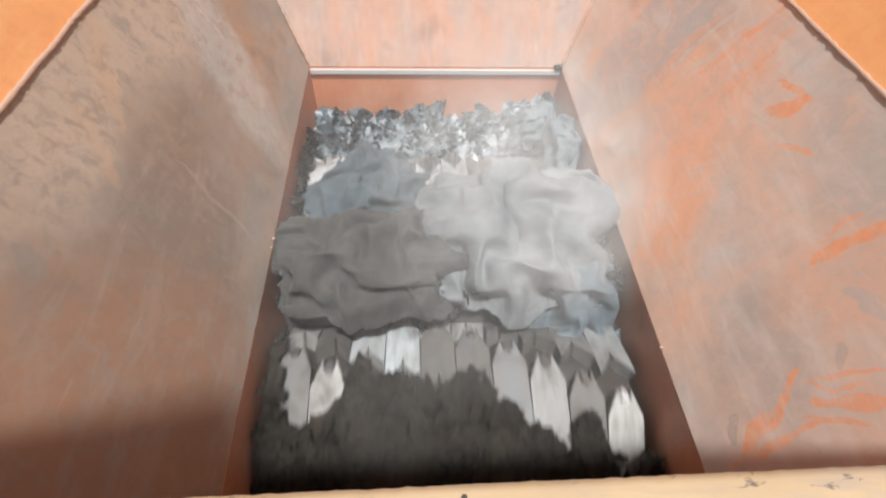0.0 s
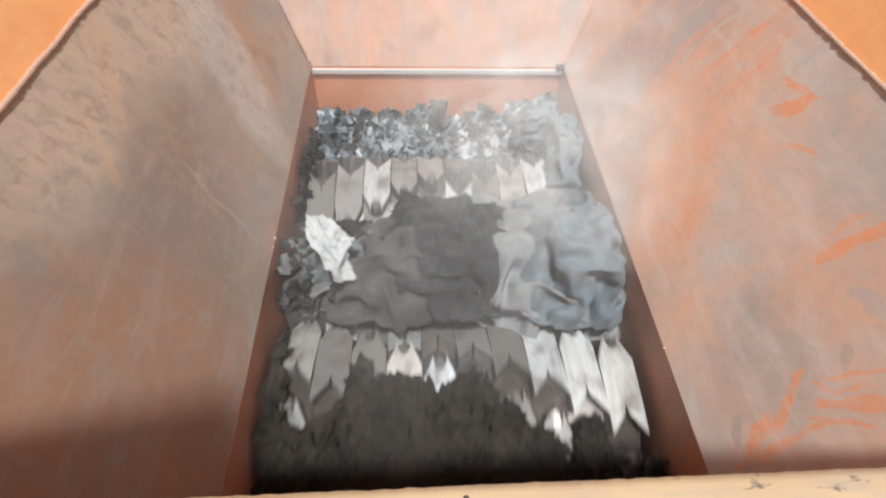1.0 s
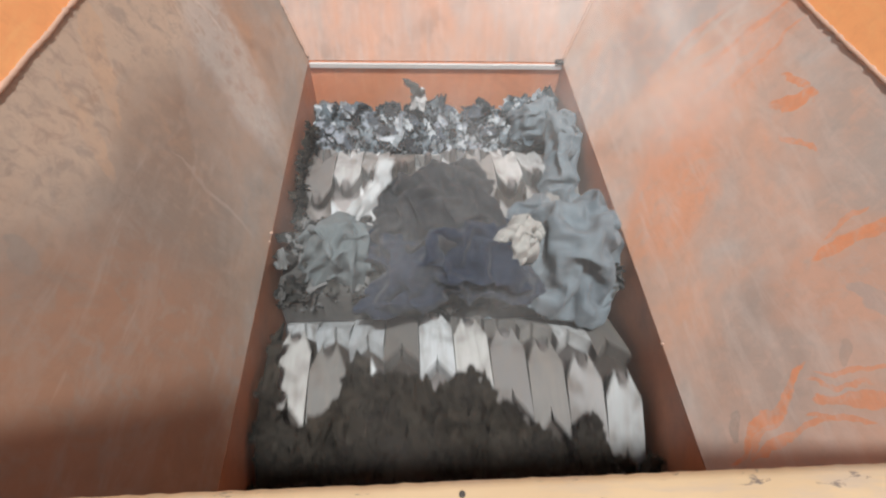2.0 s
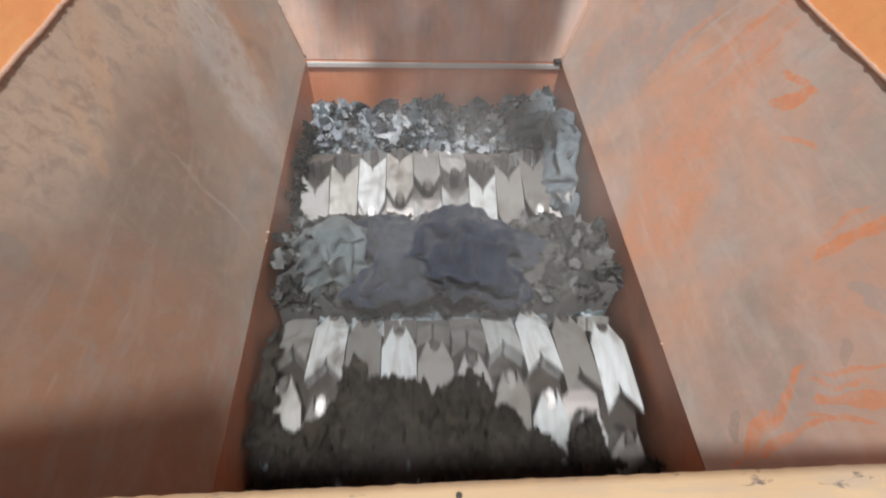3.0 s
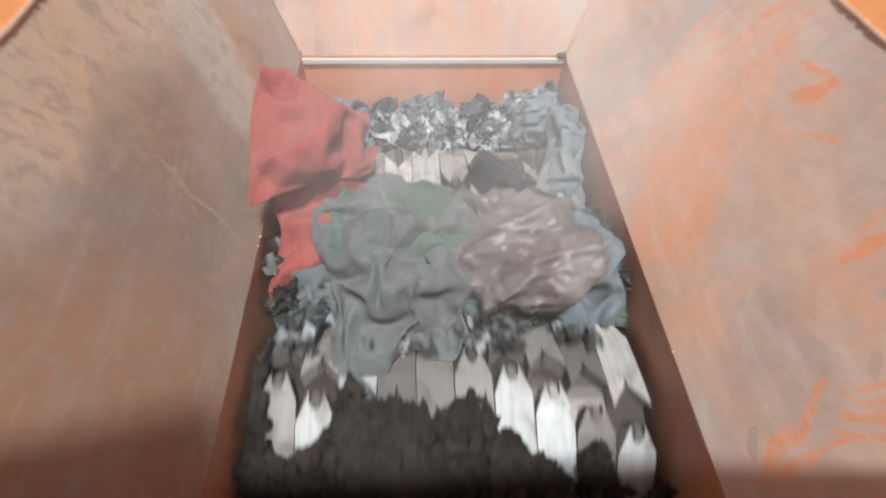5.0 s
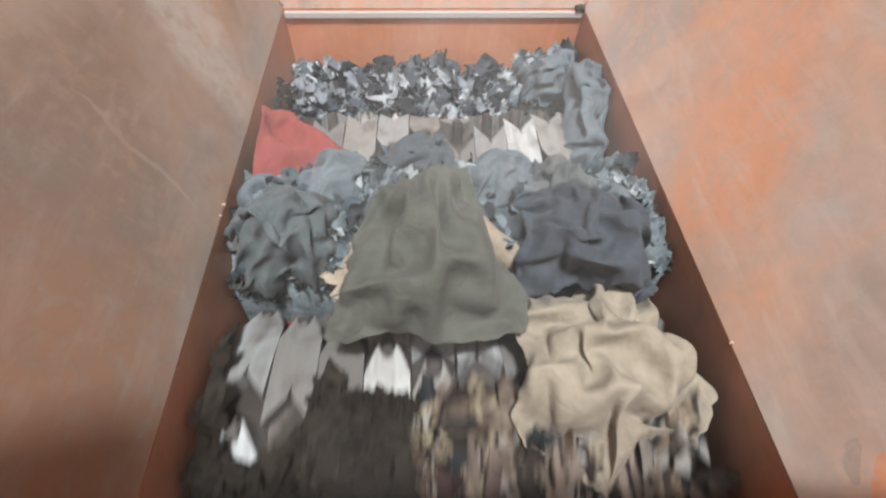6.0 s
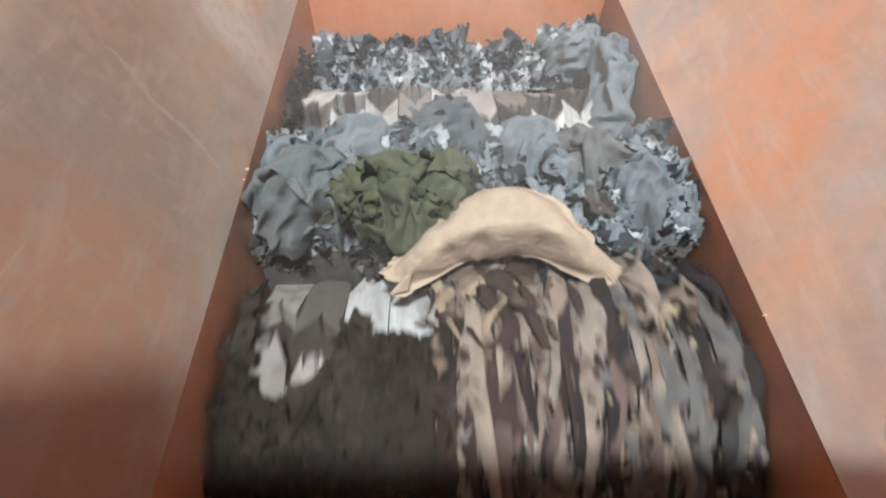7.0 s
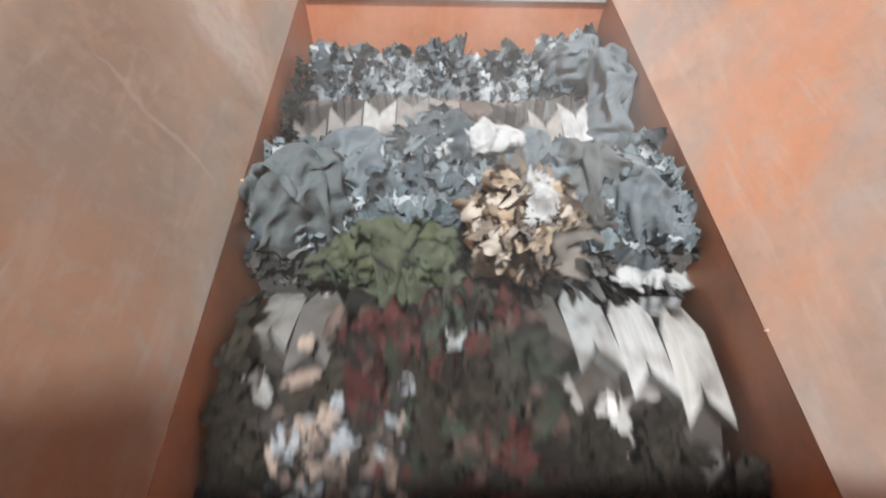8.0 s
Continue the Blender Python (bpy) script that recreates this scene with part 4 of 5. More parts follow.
def ball_of(w, h, d, count, seed):
    """Places over the upper half of a flattened ball, each with the way out of it."""
    r_, out = random.Random(seed), []
    for _ in range(count):
        t, z = r_.uniform(0, 2 * math.pi), r_.uniform(-0.1, 1.0)
        q = math.sqrt(max(0.0, 1 - z * z))
        out.append(((w / 2 * q * math.cos(t), h / 2 * q * math.sin(t), d * z), (q * math.cos(t), q * math.sin(t), z)))
    return out


tangle = garment(rag("beige_tangle", c_beige, 0.15, 0.14, 64, 0.07, 0.03, 28, 0.09), "tangled ball of beige shreds", "shreds")
tangle_bits = scraps("shreds", scrap_mat("beige_tangle_shreds", [(0.5, 0.41, 0.31), (0.3, 0.23, 0.17), (0.12, 0.085, 0.065), (0.56, 0.5, 0.42), (0.4, 0.3, 0.21), (0.2, 0.18, 0.16)]), ball_of(0.17, 0.16, 0.075, 90, 5), 91, (0.02, 0.055), 0.9)
tangle_bits.parent = tangle
white_twist = garment(lump("white_twist", c_white, 0.17, 0.065, 0.05, 65, 0.02, 18), "twisted white rag on the heap", "rag")
tangle_white = garment(sheet("white_scrap", c_white, 0.05, 0.08, 66, 0.02, 0.015, 20, (1, 1), 0.4, 0.3, 0.5, 0, 22), "small white scrap on the beige tangle", "rag")
yellow = garment(sheet("yellow_scrap", c_yellow, 0.06, 0.06, 67, 0.02, 0.015, 20, (1, 1), 0.4, 0.3, 0.5, 0, 22), "small yellow cotton scrap, torn", "rag")
moss = garment(sheet("moss_cloth", c_moss, 0.26, 0.14, 68, 0.035, 0.04, 24, (1, 1), 0.6, 0.25, 0.4, 0, 60, 0.05, ex=1.6), "shredded moss-green cloth on the heap", "rag")
moss_bits = scraps("shreds", scrap_mat("moss_shreds", [(0.07, 0.088, 0.045), (0.05, 0.062, 0.035), (0.1, 0.115, 0.065), (0.055, 0.068, 0.05), (0.035, 0.042, 0.026), (0.08, 0.1, 0.07)]), ball_of(0.24, 0.1, 0.03, 26, 6), 92, (0.02, 0.045), 0.5)
moss_bits.parent = moss
flying = garment(sheet("white_scrap", c_white, 0.05, 0.07, 69, 0.02, 0.015, 22, (1, 1), 0.4, 0.2, 0.5, 0, 20), "white scrap tossed up at the end wall", "rag")
flying_dark = garment(sheet("dark_scrap", c_charcoal, 0.05, 0.07, 70, 0.02, 0.015, 22, (1, 1), 0.4, 0.2, 0.5, 0, 20), "dark scrap tossed up at the end wall", "rag")

blue_cloth = garment(sheet("blue_cloth", c_slate, 0.27, 0.26, 71, 0.04, 0.03, 12, (1.2, 0.8), 0.5, 0.15, 0.5), "torn slate blue cloth drawn over the far rotor")

# the later, higher heap of blue-grey shreds, with its scraps
def mound(x, y):
    return -0.03 - 3.4 * (y - 0.77) ** 2 + 0.045 * noise.noise((x * 6, y * 6, 5)) + 0.04 * math.exp(-((x + 0.06) / 0.09) ** 2)


blue_heap = heap("blue_shred_heap", cloth_mat("mixed_blue_grey_shreds", (0.22, 0.26, 0.275), 0.85, 300, 1.0, 0.2, (0.05, 0.06, 0.07), 0.8), -0.39, 0.385, 0.65, 0.92, lambda x, y: mound(x, y) + 0.022 + 0.02 * fold((x * 34, y * 34), 5), 17, 0.05, 260, 110, -0.3)
tagged(blue_heap, "heap of blue-grey shredded cloth riding on the rotors", "shreds", kind="stuff")
pl = []
for _ in range(640):
    x, y = rnd.uniform(-0.37, 0.37), rnd.uniform(0.655, 0.895)
    pl.append(((x, y, mound(x, y) + rnd.uniform(0.005, 0.045)), (0, -0.3, 1)))
blue_scraps = tagged(scraps("shredded_scraps", s_mix, pl, 14, (0.016, 0.048), 0.85), "curled blue-grey cloth scraps on the heap", "shreds", kind="stuff")
heap_rags = []
for k, (x, y, z, w_, h_, mat_, tint) in enumerate((
        (-0.3, 0.68, -0.01, 0.17, 0.15, c_slate, "slate blue"), (-0.2, 0.83, 0.02, 0.19, 0.14, c_denim, "faded blue"), (-0.04, 0.85, 0.06, 0.17, 0.15, c_slate, "slate blue"),
        (0.1, 0.81, 0.03, 0.18, 0.15, c_denim, "faded blue"), (0.21, 0.78, 0.03, 0.17, 0.16, c_grey, "grey"), (0.29, 0.72, 0.01, 0.14, 0.2, c_denim, "faded blue"),
        (-0.1, 0.76, 0.03, 0.22, 0.14, c_slate, "slate blue"), (0.2, 0.67, -0.02, 0.16, 0.12, c_charcoal, "charcoal"), (0.0, 0.7, 0.0, 0.2, 0.13, c_slate, "slate blue"),
        (-0.2, 0.65, -0.04, 0.2, 0.1, c_charcoal, "charcoal"), (0.05, 0.64, -0.05, 0.2, 0.1, c_black, "black"), (0.3, 0.64, -0.05, 0.14, 0.12, c_slate, "slate blue"), (-0.33, 0.8, 0.0, 0.1, 0.16, c_denim, "faded blue"))):
    ob = garment(rag("heap_rag", mat_, w_, h_, 200 + k), "crumpled " + tint + " rag in the shred heap", "rag")
    tagged(ob, group="rags in the shred heap")
    heap_rags.append((ob, (x, 0.775 + 0.62 * (y - 0.775), z - 0.035), 40 * k))
pl = [((rnd.uniform(-0.38, 0.3), rnd.uniform(1.3, 1.46), 0), (0, -0.4, 1)) for _ in range(130)]
pl = [((p[0], p[1], -0.225 + 0.2 * (p[1] - 1.27) + rnd.uniform(0, 0.05)), q) for p, q in pl]
white_scraps = tagged(scraps("shredded_scraps", s_white, pl, 15, (0.022, 0.06), 0.9), "black and white cloth scraps thrown on the end bank", "shreds", kind="stuff")

beige_strips = tagged(strips("cloth_strips", s_beige, -0.06, 0.27, -105, 105, 300, 71, (0.012, 0.05), R + 0.004, R + 0.03, 0.1), "torn beige and brown cloth strips drawn over the near rotor", "shreds", kind="stuff")
pl = []
for _ in range(430):
    x, a = rnd.uniform(-0.07, 0.37), radians(rnd.uniform(-100, 100))
    pl.append(((x, (R + 0.022) * math.cos(a), (R + 0.022) * math.sin(a)), (0, math.cos(a), math.sin(a))))
beige_bits = tagged(scraps("cloth_bits", s_bits, pl, 74, (0.022, 0.07), 0.9), "torn beige, brown and white cloth bits on the near rotor", "shreds", kind="stuff")
pl = []
for _ in range(260):
    x, a = rnd.uniform(-0.2, 0.1), radians(rnd.uniform(-88, 88))
    pl.append(((x, (R + 0.02) * math.cos(a), (R + 0.02) * math.sin(a)), (0, math.cos(a), math.sin(a))))
maroon_strips = tagged(scraps("cloth_bits", s_maroon, pl, 72, (0.03, 0.075), 0.6), "torn dark maroon and green cloth on the near rotor", "shreds", kind="stuff")
pl = []
for _ in range(85):
    x, a = rnd.uniform(-0.32, -0.1), radians(rnd.gauss(0, 22))
    pl.append(((x, (R + 0.024) * math.cos(a), (R + 0.024) * math.sin(a)), (0, math.cos(a), math.sin(a))))
pink_bits = tagged(scraps("cloth_bits", scrap_mat("pink_beige_bits", [(0.42, 0.33, 0.27), (0.05, 0.042, 0.04), (0.3, 0.23, 0.19), (0.36, 0.38, 0.4), (0.03, 0.028, 0.028), (0.16, 0.12, 0.1)]), pl, 93, (0.02, 0.055), 0.8), "torn pinkish beige cloth bits on the near rotor", "shreds", kind="stuff")
pale_strips = tagged(strips("cloth_strips", s_palestrip, 0.16, 0.38, -75, 75, 90, 73, (0.012, 0.045), R + 0.004, R + 0.03, 0.1), "pale torn cloth strips on the near rotor", "shreds", kind="stuff")
pl = []
for _ in range(150):
    x, a = rnd.uniform(-0.37, -0.02), radians(rnd.uniform(-35, 35))
    pl.append(((x, (R + 0.012) * math.cos(a), (R + 0.012) * math.sin(a)), (0, math.cos(a), math.sin(a))))
blue_bits = tagged(scraps("cloth_bits", scrap_mat("blue_white_bits", [(0.068, 0.076, 0.089), (0.238, 0.281, 0.323), (0.043, 0.043, 0.047), (0.034, 0.034, 0.034), (0.357, 0.391, 0.425), (0.030, 0.030, 0.030), (0.051, 0.051, 0.055)]), pl, 16, (0.012, 0.034), 0.7), "blue-white cloth bits carried by the near rotor", "shreds", kind="stuff")
pl = []
for _ in range(240):
    x, a = rnd.uniform(-0.36, 0.3), radians(rnd.uniform(-30, 68))
    pl.append(((x, (R + 0.016) * math.cos(a), (R + 0.016) * math.sin(a)), (0, math.cos(a), math.sin(a))))
later_bits = tagged(scraps("cloth_bits", scrap_mat("grey_cloth_bits", [(0.16, 0.165, 0.165), (0.05, 0.05, 0.05), (0.24, 0.26, 0.27), (0.035, 0.035, 0.034), (0.1, 0.1, 0.097), (0.4, 0.42, 0.43), (0.07, 0.068, 0.064)]), pl, 94, (0.016, 0.048), 0.6), "torn grey and white cloth bits carried by the near rotor", "shreds", kind="stuff")


def dust_mat(thick):
    m, n, link, b = nodes_of("airborne_dust", 1.0)
    b.inputs["Base Color"].default_value = (0.8, 0.78, 0.74, 1)
    tc = n.new("ShaderNodeTexCoord")
    g = n.new("ShaderNodeTexGradient")
    g.gradient_type = "SPHERICAL"
    link(tc.outputs["Object"], g.inputs["Vector"])
    soft = ramp(n, link, g.outputs["Fac"], [(0.0, grey(0)), (0.75, grey(thick))])
    puff = ramp(n, link, noisy(n, link, tc.outputs["Object"], 1.6, 4, 0.55, 0.6), [(0.3, grey(0)), (0.7, grey(1))])
    link(blend(n, link, 1.0, soft, puff, "MULTIPLY"), b.inputs["Alpha"])
    return m


def dust(size, seed, thick=0.5):
    verts, faces, c = [], [], 25
    for j in range(c):
        for i in range(c):
            u, v = 2 * i / (c - 1) - 1, 2 * j / (c - 1) - 1
            verts.append((u, v, 0.35 * (1 - u * u) * (1 - v * v) + 0.25 * noise.noise((u * 1.5, v * 1.5, seed))))
    for j in range(c - 1):
        for i in range(c - 1):
            faces.append((j * c + i, j * c + i + 1, (j + 1) * c + i + 1, (j + 1) * c + i))
    ob = finish("dust_puff", verts, faces, dust_mat(thick), 0)
    ob.scale = size
    ob.visible_shadow = False
    return tagged(ob, "thin pale dust puff rising off the cloth", "dust", "dust puffs", "stuff")


puffs = [dust((0.28, 0.28, 0.2), 81, 0.36), dust((0.24, 0.24, 0.2), 82, 0.36), dust((0.36, 0.32, 0.2), 83, 0.3)]
late_puff = dust((0.6, 0.5, 0.2), 86, 0.34)
veils = [dust((0.6, 0.6, 0.12), 84, 0.13), dust((0.55, 0.55, 0.12), 85, 0.11), dust((0.6, 0.45, 0.1), 87, 0.045)]


def motions():
    walk(near_rotor, [(t, pose(0, AXES[0][0], AXES[0][1], a)) for t, a in TURN])
    walk(far_rotor, [(t, pose(0, AXES[1][0], AXES[1][1], FAR_SHIFT - a)) for t, a in TURN])
    ny, nz = AXES[0]
    churn = ((0, 0), (0.5, -5), (1, 2), (1.5, -3), (2, 3), (3, 3), (3.5, 8), (4, 12), (4.5, 10), (5, 8), (6, 5), (6.5, 0), (7, -4), (8, -6))
    rows = []
    for k in range(33):
        t = 0.25 * k
        (t0, a0), (t1, a1) = next((p, q) for p, q in zip(churn, churn[1:]) if q[0] >= t)
        rows.append((t, a0 + (a1 - a0) * (t - t0) / (t1 - t0)))
    swing = [(0, rows[0][1])]
    for k in range(32):
        swing.append((0.125 + 0.25 * k, 0.5 * (rows[k][1] + rows[k + 1][1]) + (-8 if k % 2 == 0 else 8)))
    swing.append((8, rows[32][1]))
    for ob in (shade_mat, shade_shreds):
        walk(ob, [(t, pose(0, ny, nz, a)) for t, a in swing])
    walk(beige_strips, [(t, pose(0, ny, nz, a)) for t, a in ((0, 285), (5.2, 285), (5.5, 275), (5.8, 238), (6, 208), (6.3, 163), (6.5, 135), (6.8, 92), (7, 66), (7.5, 0), (7.8, -45), (8, -75))])
    walk(beige_bits, [(t, pose(0, ny, nz, a)) for t, a in ((0, 285), (5.1, 285), (5.4, 272), (5.8, 225), (6, 198), (6.3, 158), (6.5, 130), (6.8, 95), (7, 74), (7.5, 20), (7.8, -25), (8, -60))])
    walk(maroon_strips, [(t, pose(0, ny, nz, a)) for t, a in ((0, 285), (6.4, 285), (6.7, 270), (7, 236), (7.3, 196), (7.5, 165), (7.8, 122), (8, 95))])
    walk(pink_bits, [(t, pose(0, ny, nz, a)) for t, a in ((0, 285), (6.8, 285), (7.1, 240), (7.4, 200), (7.7, 162), (8, 126))])
    walk(cream_strips, [(t, pose(0, ny, nz, a)) for t, a in ((0, 285), (5.9, 285), (6.1, 210), (6.3, 140), (6.5, 106), (6.7, 90), (7, 68), (7.5, 58), (8, 20))])
    walk(pale_strips, [(t, pose(0, ny, nz, a)) for t, a in ((0, 285), (5.8, 285), (6.2, 240), (6.5, 192), (6.8, 145), (7, 118), (7.5, 55), (7.8, 15), (8, -10))])
    walk(blue_bits, [(t, pose(0, ny, nz, a)) for t, a in ((0, 270), (2.4, 240), (2.9, 175), (3.3, 122), (3.5, 98), (3.8, 58), (4, 30), (4.3, -10), (4.7, -40), (8, -70))])
    walk(later_bits, [(t, pose(0, ny, nz, a)) for t, a in ((0, 275), (3.0, 275), (3.5, 225), (4.0, 150), (4.2, 122), (4.5, 80), (4.7, 52), (5, 8), (5.4, -50), (8, -70))])
    walk(sweatshirt, [(t, pose(*p)) for t, p in ((0, (-0.18, 0.725, 0.0, 15, 0, 0)), (0.5, (-0.18, 0.72, 0.0, 18, 0, 3)), (1, (-0.1, 0.755, -0.05, 10, 0, 8)), (1.5, (-0.06, 0.77, -0.2, 0, 0, 10)), (2.2, (-0.05, 0.78, -0.66, 0, 0, 10)), (8, (-0.05, 0.78, -0.67, 0, 0, 10)))])
    walk(blue_cloth, [(t, pose(*p)) for t, p in ((0, (-0.2, 1.04, -0.085, 8, 0, 8)), (0.3, (-0.2, 0.93, -0.1, 20, 0, 6)), (0.6, (-0.19, 0.84, -0.2, 40, 0, 0)), (1.2, (-0.18, 0.79, -0.6, 60, 0, 0)), (8, (-0.18, 0.79, -0.67, 60, 0, 0)))])
    walk(work_shirt, [(t, pose(*p)) for t, p in ((0, (0.16, 0.8, 0.0, 25, 0, 0)), (0.5, (0.19, 0.79, -0.01, 25, 4, -4)), (1, (0.22, 0.77, -0.07, 20, 6, -8)), (1.5, (0.2, 0.78, -0.2, 10, 5, -8)), (2.2, (0.2, 0.78, -0.66, 0, 0, -8)), (8, (0.2, 0.78, -0.67, 0, 0, -8)))])
    walk(blue_jacket, [(t, pose(*p)) for t, p in ((0, (0.3, 0.74, -0.12, 10, 0, 0)), (0.5, (0.3, 0.74, -0.06, 15, 0, 0)), (1, (0.27, 0.74, 0.0, 22, 4, 4)), (1.5, (0.265, 0.79, 0.03, 28, 6, -8)), (2, (0.28, 0.76, -0.02, 18, 6, -12)), (3.0, (0.27, 0.78, -0.3, 5, 0, -12)), (4, (0.27, 0.78, -0.2, 10, 0, 10)), (4.4, (0.275, 0.755, -0.01, 22, 0, 40)), (4.7, (0.275, 0.755, -0.01, 22, 0, 50)), (5.3, (0.27, 0.77, -0.2, 10, 0, 60)), (6.2, (0.27, 0.78, -0.66, 0, 0, 60)), (8, (0.27, 0.78, -0.67, 0, 0, 60)))])
    walk(black_trousers, [(t, pose(*p)) for t, p in ((0, (-0.02, 0.78, -0.3, 0, 0, 0)), (0.5, (-0.02, 0.78, -0.12, 10, 0, 0)), (1, (-0.02, 0.77, -0.02, 20, 0, -12)), (1.5, (-0.05, 0.77, 0.02, 24, 0, 5)), (2, (-0.02, 0.8, 0.03, 24, 0, 18)), (2.5, (-0.02, 0.78, -0.15, 5, 0, 30)), (3.3, (-0.02, 0.78, -0.66, 0, 0, 30)), (8, (-0.02, 0.78, -0.67, 0, 0, 30)))])
    walk(white_rag, [(t, pose(*p)) for t, p in ((0, (-0.2, 0.74, -0.22, 10, 0, 70)), (0.5, (-0.22, 0.666, 0.055, 20, 0, 75)), (1, (-0.254, 0.72, 0.06, 25, 0, 35)), (1.5, (-0.32, 0.756, 0.05, 32, 0, 0)), (2, (-0.33, 0.77, -0.12, 30, 0, 0)), (2.6, (-0.33, 0.78, -0.6, 0, 0, 0)), (8, (-0.33, 0.78, -0.68, 0, 0, 0)))])
    walk(white_strip, [(t, pose(*p)) for t, p in ((0, (-0.1, 0.78, -0.3, 0, 0, 30)), (0.9, (-0.1, 0.78, -0.2, 0, 0, 30)), (1.5, (-0.085, 0.70, 0.085, 25, 0, 38)), (1.8, (-0.04, 0.87, 0.11, 25, 0, 60)), (2.0, (-0.17, 0.86, 0.07, 25, 0, -35)), (2.6, (-0.1, 0.78, -0.3, 0, 0, 0)), (8, (-0.1, 0.78, -0.68, 0, 0, 0)))])
    walk(cream_rag, [(t, pose(*p)) for t, p in ((0, (0.13, 0.76, -0.2, 0, 0, 0)), (1, (0.12, 0.76, -0.08, 10, 0, 0)), (1.5, (0.128, 0.74, 0.05, 22, 0, 20)), (2, (0.144, 0.73, 0.065, 22, 0, 50)), (2.6, (0.13, 0.76, -0.05, 10, 0, 60)), (3.3, (0.13, 0.78, -0.66, 0, 0, 60)), (8, (0.13, 0.78, -0.68, 0, 0, 60)))])
    walk(navy_shirt, [(t, pose(*p)) for t, p in ((0, (0, 0.78, -0.4, 0, 0, 0)), (1.5, (0, 0.77, -0.16, 5, 0, 0)), (2, (0, 0.705, 0.01, 20, 0, 4)), (2.6, (0, 0.71, 0.02, 20, 0, 0)), (3.3, (-0.03, 0.72, 0.0, 15, 0, -6)), (4, (-0.03, 0.75, -0.06, 10, 0, -10)), (5, (0, 0.78, -0.5, 0, 0, 0)), (8, (0, 0.78, -0.67, 0, 0, 0)))])
    walk(red_shirt, [(t, pose(*p)) for t, p in ((0, (-0.3, 2.7, -0.70, 0, 0, 20)), (2.3, (-0.3, 2.7, -0.70, 0, 0, 20)), (2.7, (-0.25, 2.1, 1.2, 40, 20, 10)), (3.0, (-0.2, 1.3, 1.0, 65, 0, 30)), (3.3, (-0.17, 1.04, 0.43, 72, 0, 26)), (3.5, (-0.19, 0.96, 0.28, 68, 0, 22)), (3.7, (-0.2, 0.94, 0.22, 55, 0, -12)), (3.9, (-0.305, 0.865, 0.13, 42, 8, 0)), (4.0, (-0.32, 0.86, 0.12, 42, 10, 4)), (4.5, (-0.32, 0.855, 0.11, 42, 16, 6)), (4.7, (-0.325, 0.84, 0.09, 40, 22, 6)), (5.2, (-0.3, 0.9, 0.0, 32, 30, 5)), (5.8, (-0.305, 0.85, -0.11, 32, 40, 8)), (6, (-0.3, 0.83, -0.155, 30, 38, 8)), (6.5, (-0.31, 0.81, -0.19, 10, 10, 5)), (7.2, (-0.3, 0.78, -0.5, 0, 0, 5)), (8, (-0.28, 0.78, -0.68, 0, 0, 5)))])
    walk(satin, [(t, pose(*p)) for t, p in ((0, (0.1, 2.9, -0.68, 0, 0, 0)), (2.3, (0.1, 2.9, -0.68, 0, 0, 0)), (2.7, (0.1, 2.1, 1.3, 30, 0, 0)), (3.0, (0.13, 1.2, 0.95, 50, 0, -10)), (3.3, (0.13, 0.93, 0.4, 50, 0, -20)), (3.5, (0.085, 0.70, 0.1, 35, 0, 15)), (4, (0.085, 0.79, 0.075, 30, 0, 0)), (4.3, (0.09, 0.79, 0.0, 28, 0, -5)), (4.5, (0.08, 0.78, -0.05, 24, 0, -8)), (4.7, (0.08, 0.78, -0.17, 15, 0, -10)), (5.5, (0.1, 0.78, -0.6, 0, 0, 0)), (8, (0.1, 0.78, -0.66, 0, 0, 0)))])
    walk(trousers_pale, [(t, pose(*p)) for t, p in ((0, (0.5, 2.7, -0.71, 0, 0, 40)), (2.3, (0.5, 2.7, -0.71, 0, 0, 40)), (2.7, (0.4, 2.1, 1.4, 60, 0, 20)), (3.0, (0.25, 1.3, 1.1, 60, 0, 10)), (3.3, (0.2, 0.98, 0.5, 55, 0, 5)), (3.5, (0.18, 0.9, 0.12, 35, 0, 20)), (3.8, (0.15, 0.85, -0.08, 20, 0, 40)), (4.7, (0.1, 0.85, -0.3, 0, 0, 60)), (6, (0.1, 0.85, -0.68, 0, 0, 60)), (8, (0.1, 0.85, -0.68, 0, 0, 60)))])
    walk(green_jacket, [(t, pose(*p)) for t, p in ((0, (-0.2, 3.3, -0.68, 0, 0, 0)), (2.4, (-0.2, 3.3, -0.68, 0, 0, 0)), (2.8, (-0.1, 2.2, 1.3, 40, 0, 0)), (3.3, (0.0, 1.12, 0.42, 55, 0, -14)), (3.5, (0.06, 1.09, 0.33, 55, 0, -8)), (3.9, (-0.03, 1.08, 0.31, 52, 0, 2)), (4.1, (-0.045, 1.09, 0.31, 52, 0, 2)), (4.3, (-0.04, 1.06, 0.32, 48, 0, 0)), (4.5, (-0.07, 1.05, 0.23, 42, 0, 20)), (4.7, (-0.08, 0.94, 0.09, 30, 0, 70)), (5.2, (-0.05, 0.82, -0.1, 15, 0, 80)), (5.8, (0, 0.78, -0.5, 0, 0, 80)), (8, (0, 0.78, -0.67, 0, 0, 80)))])
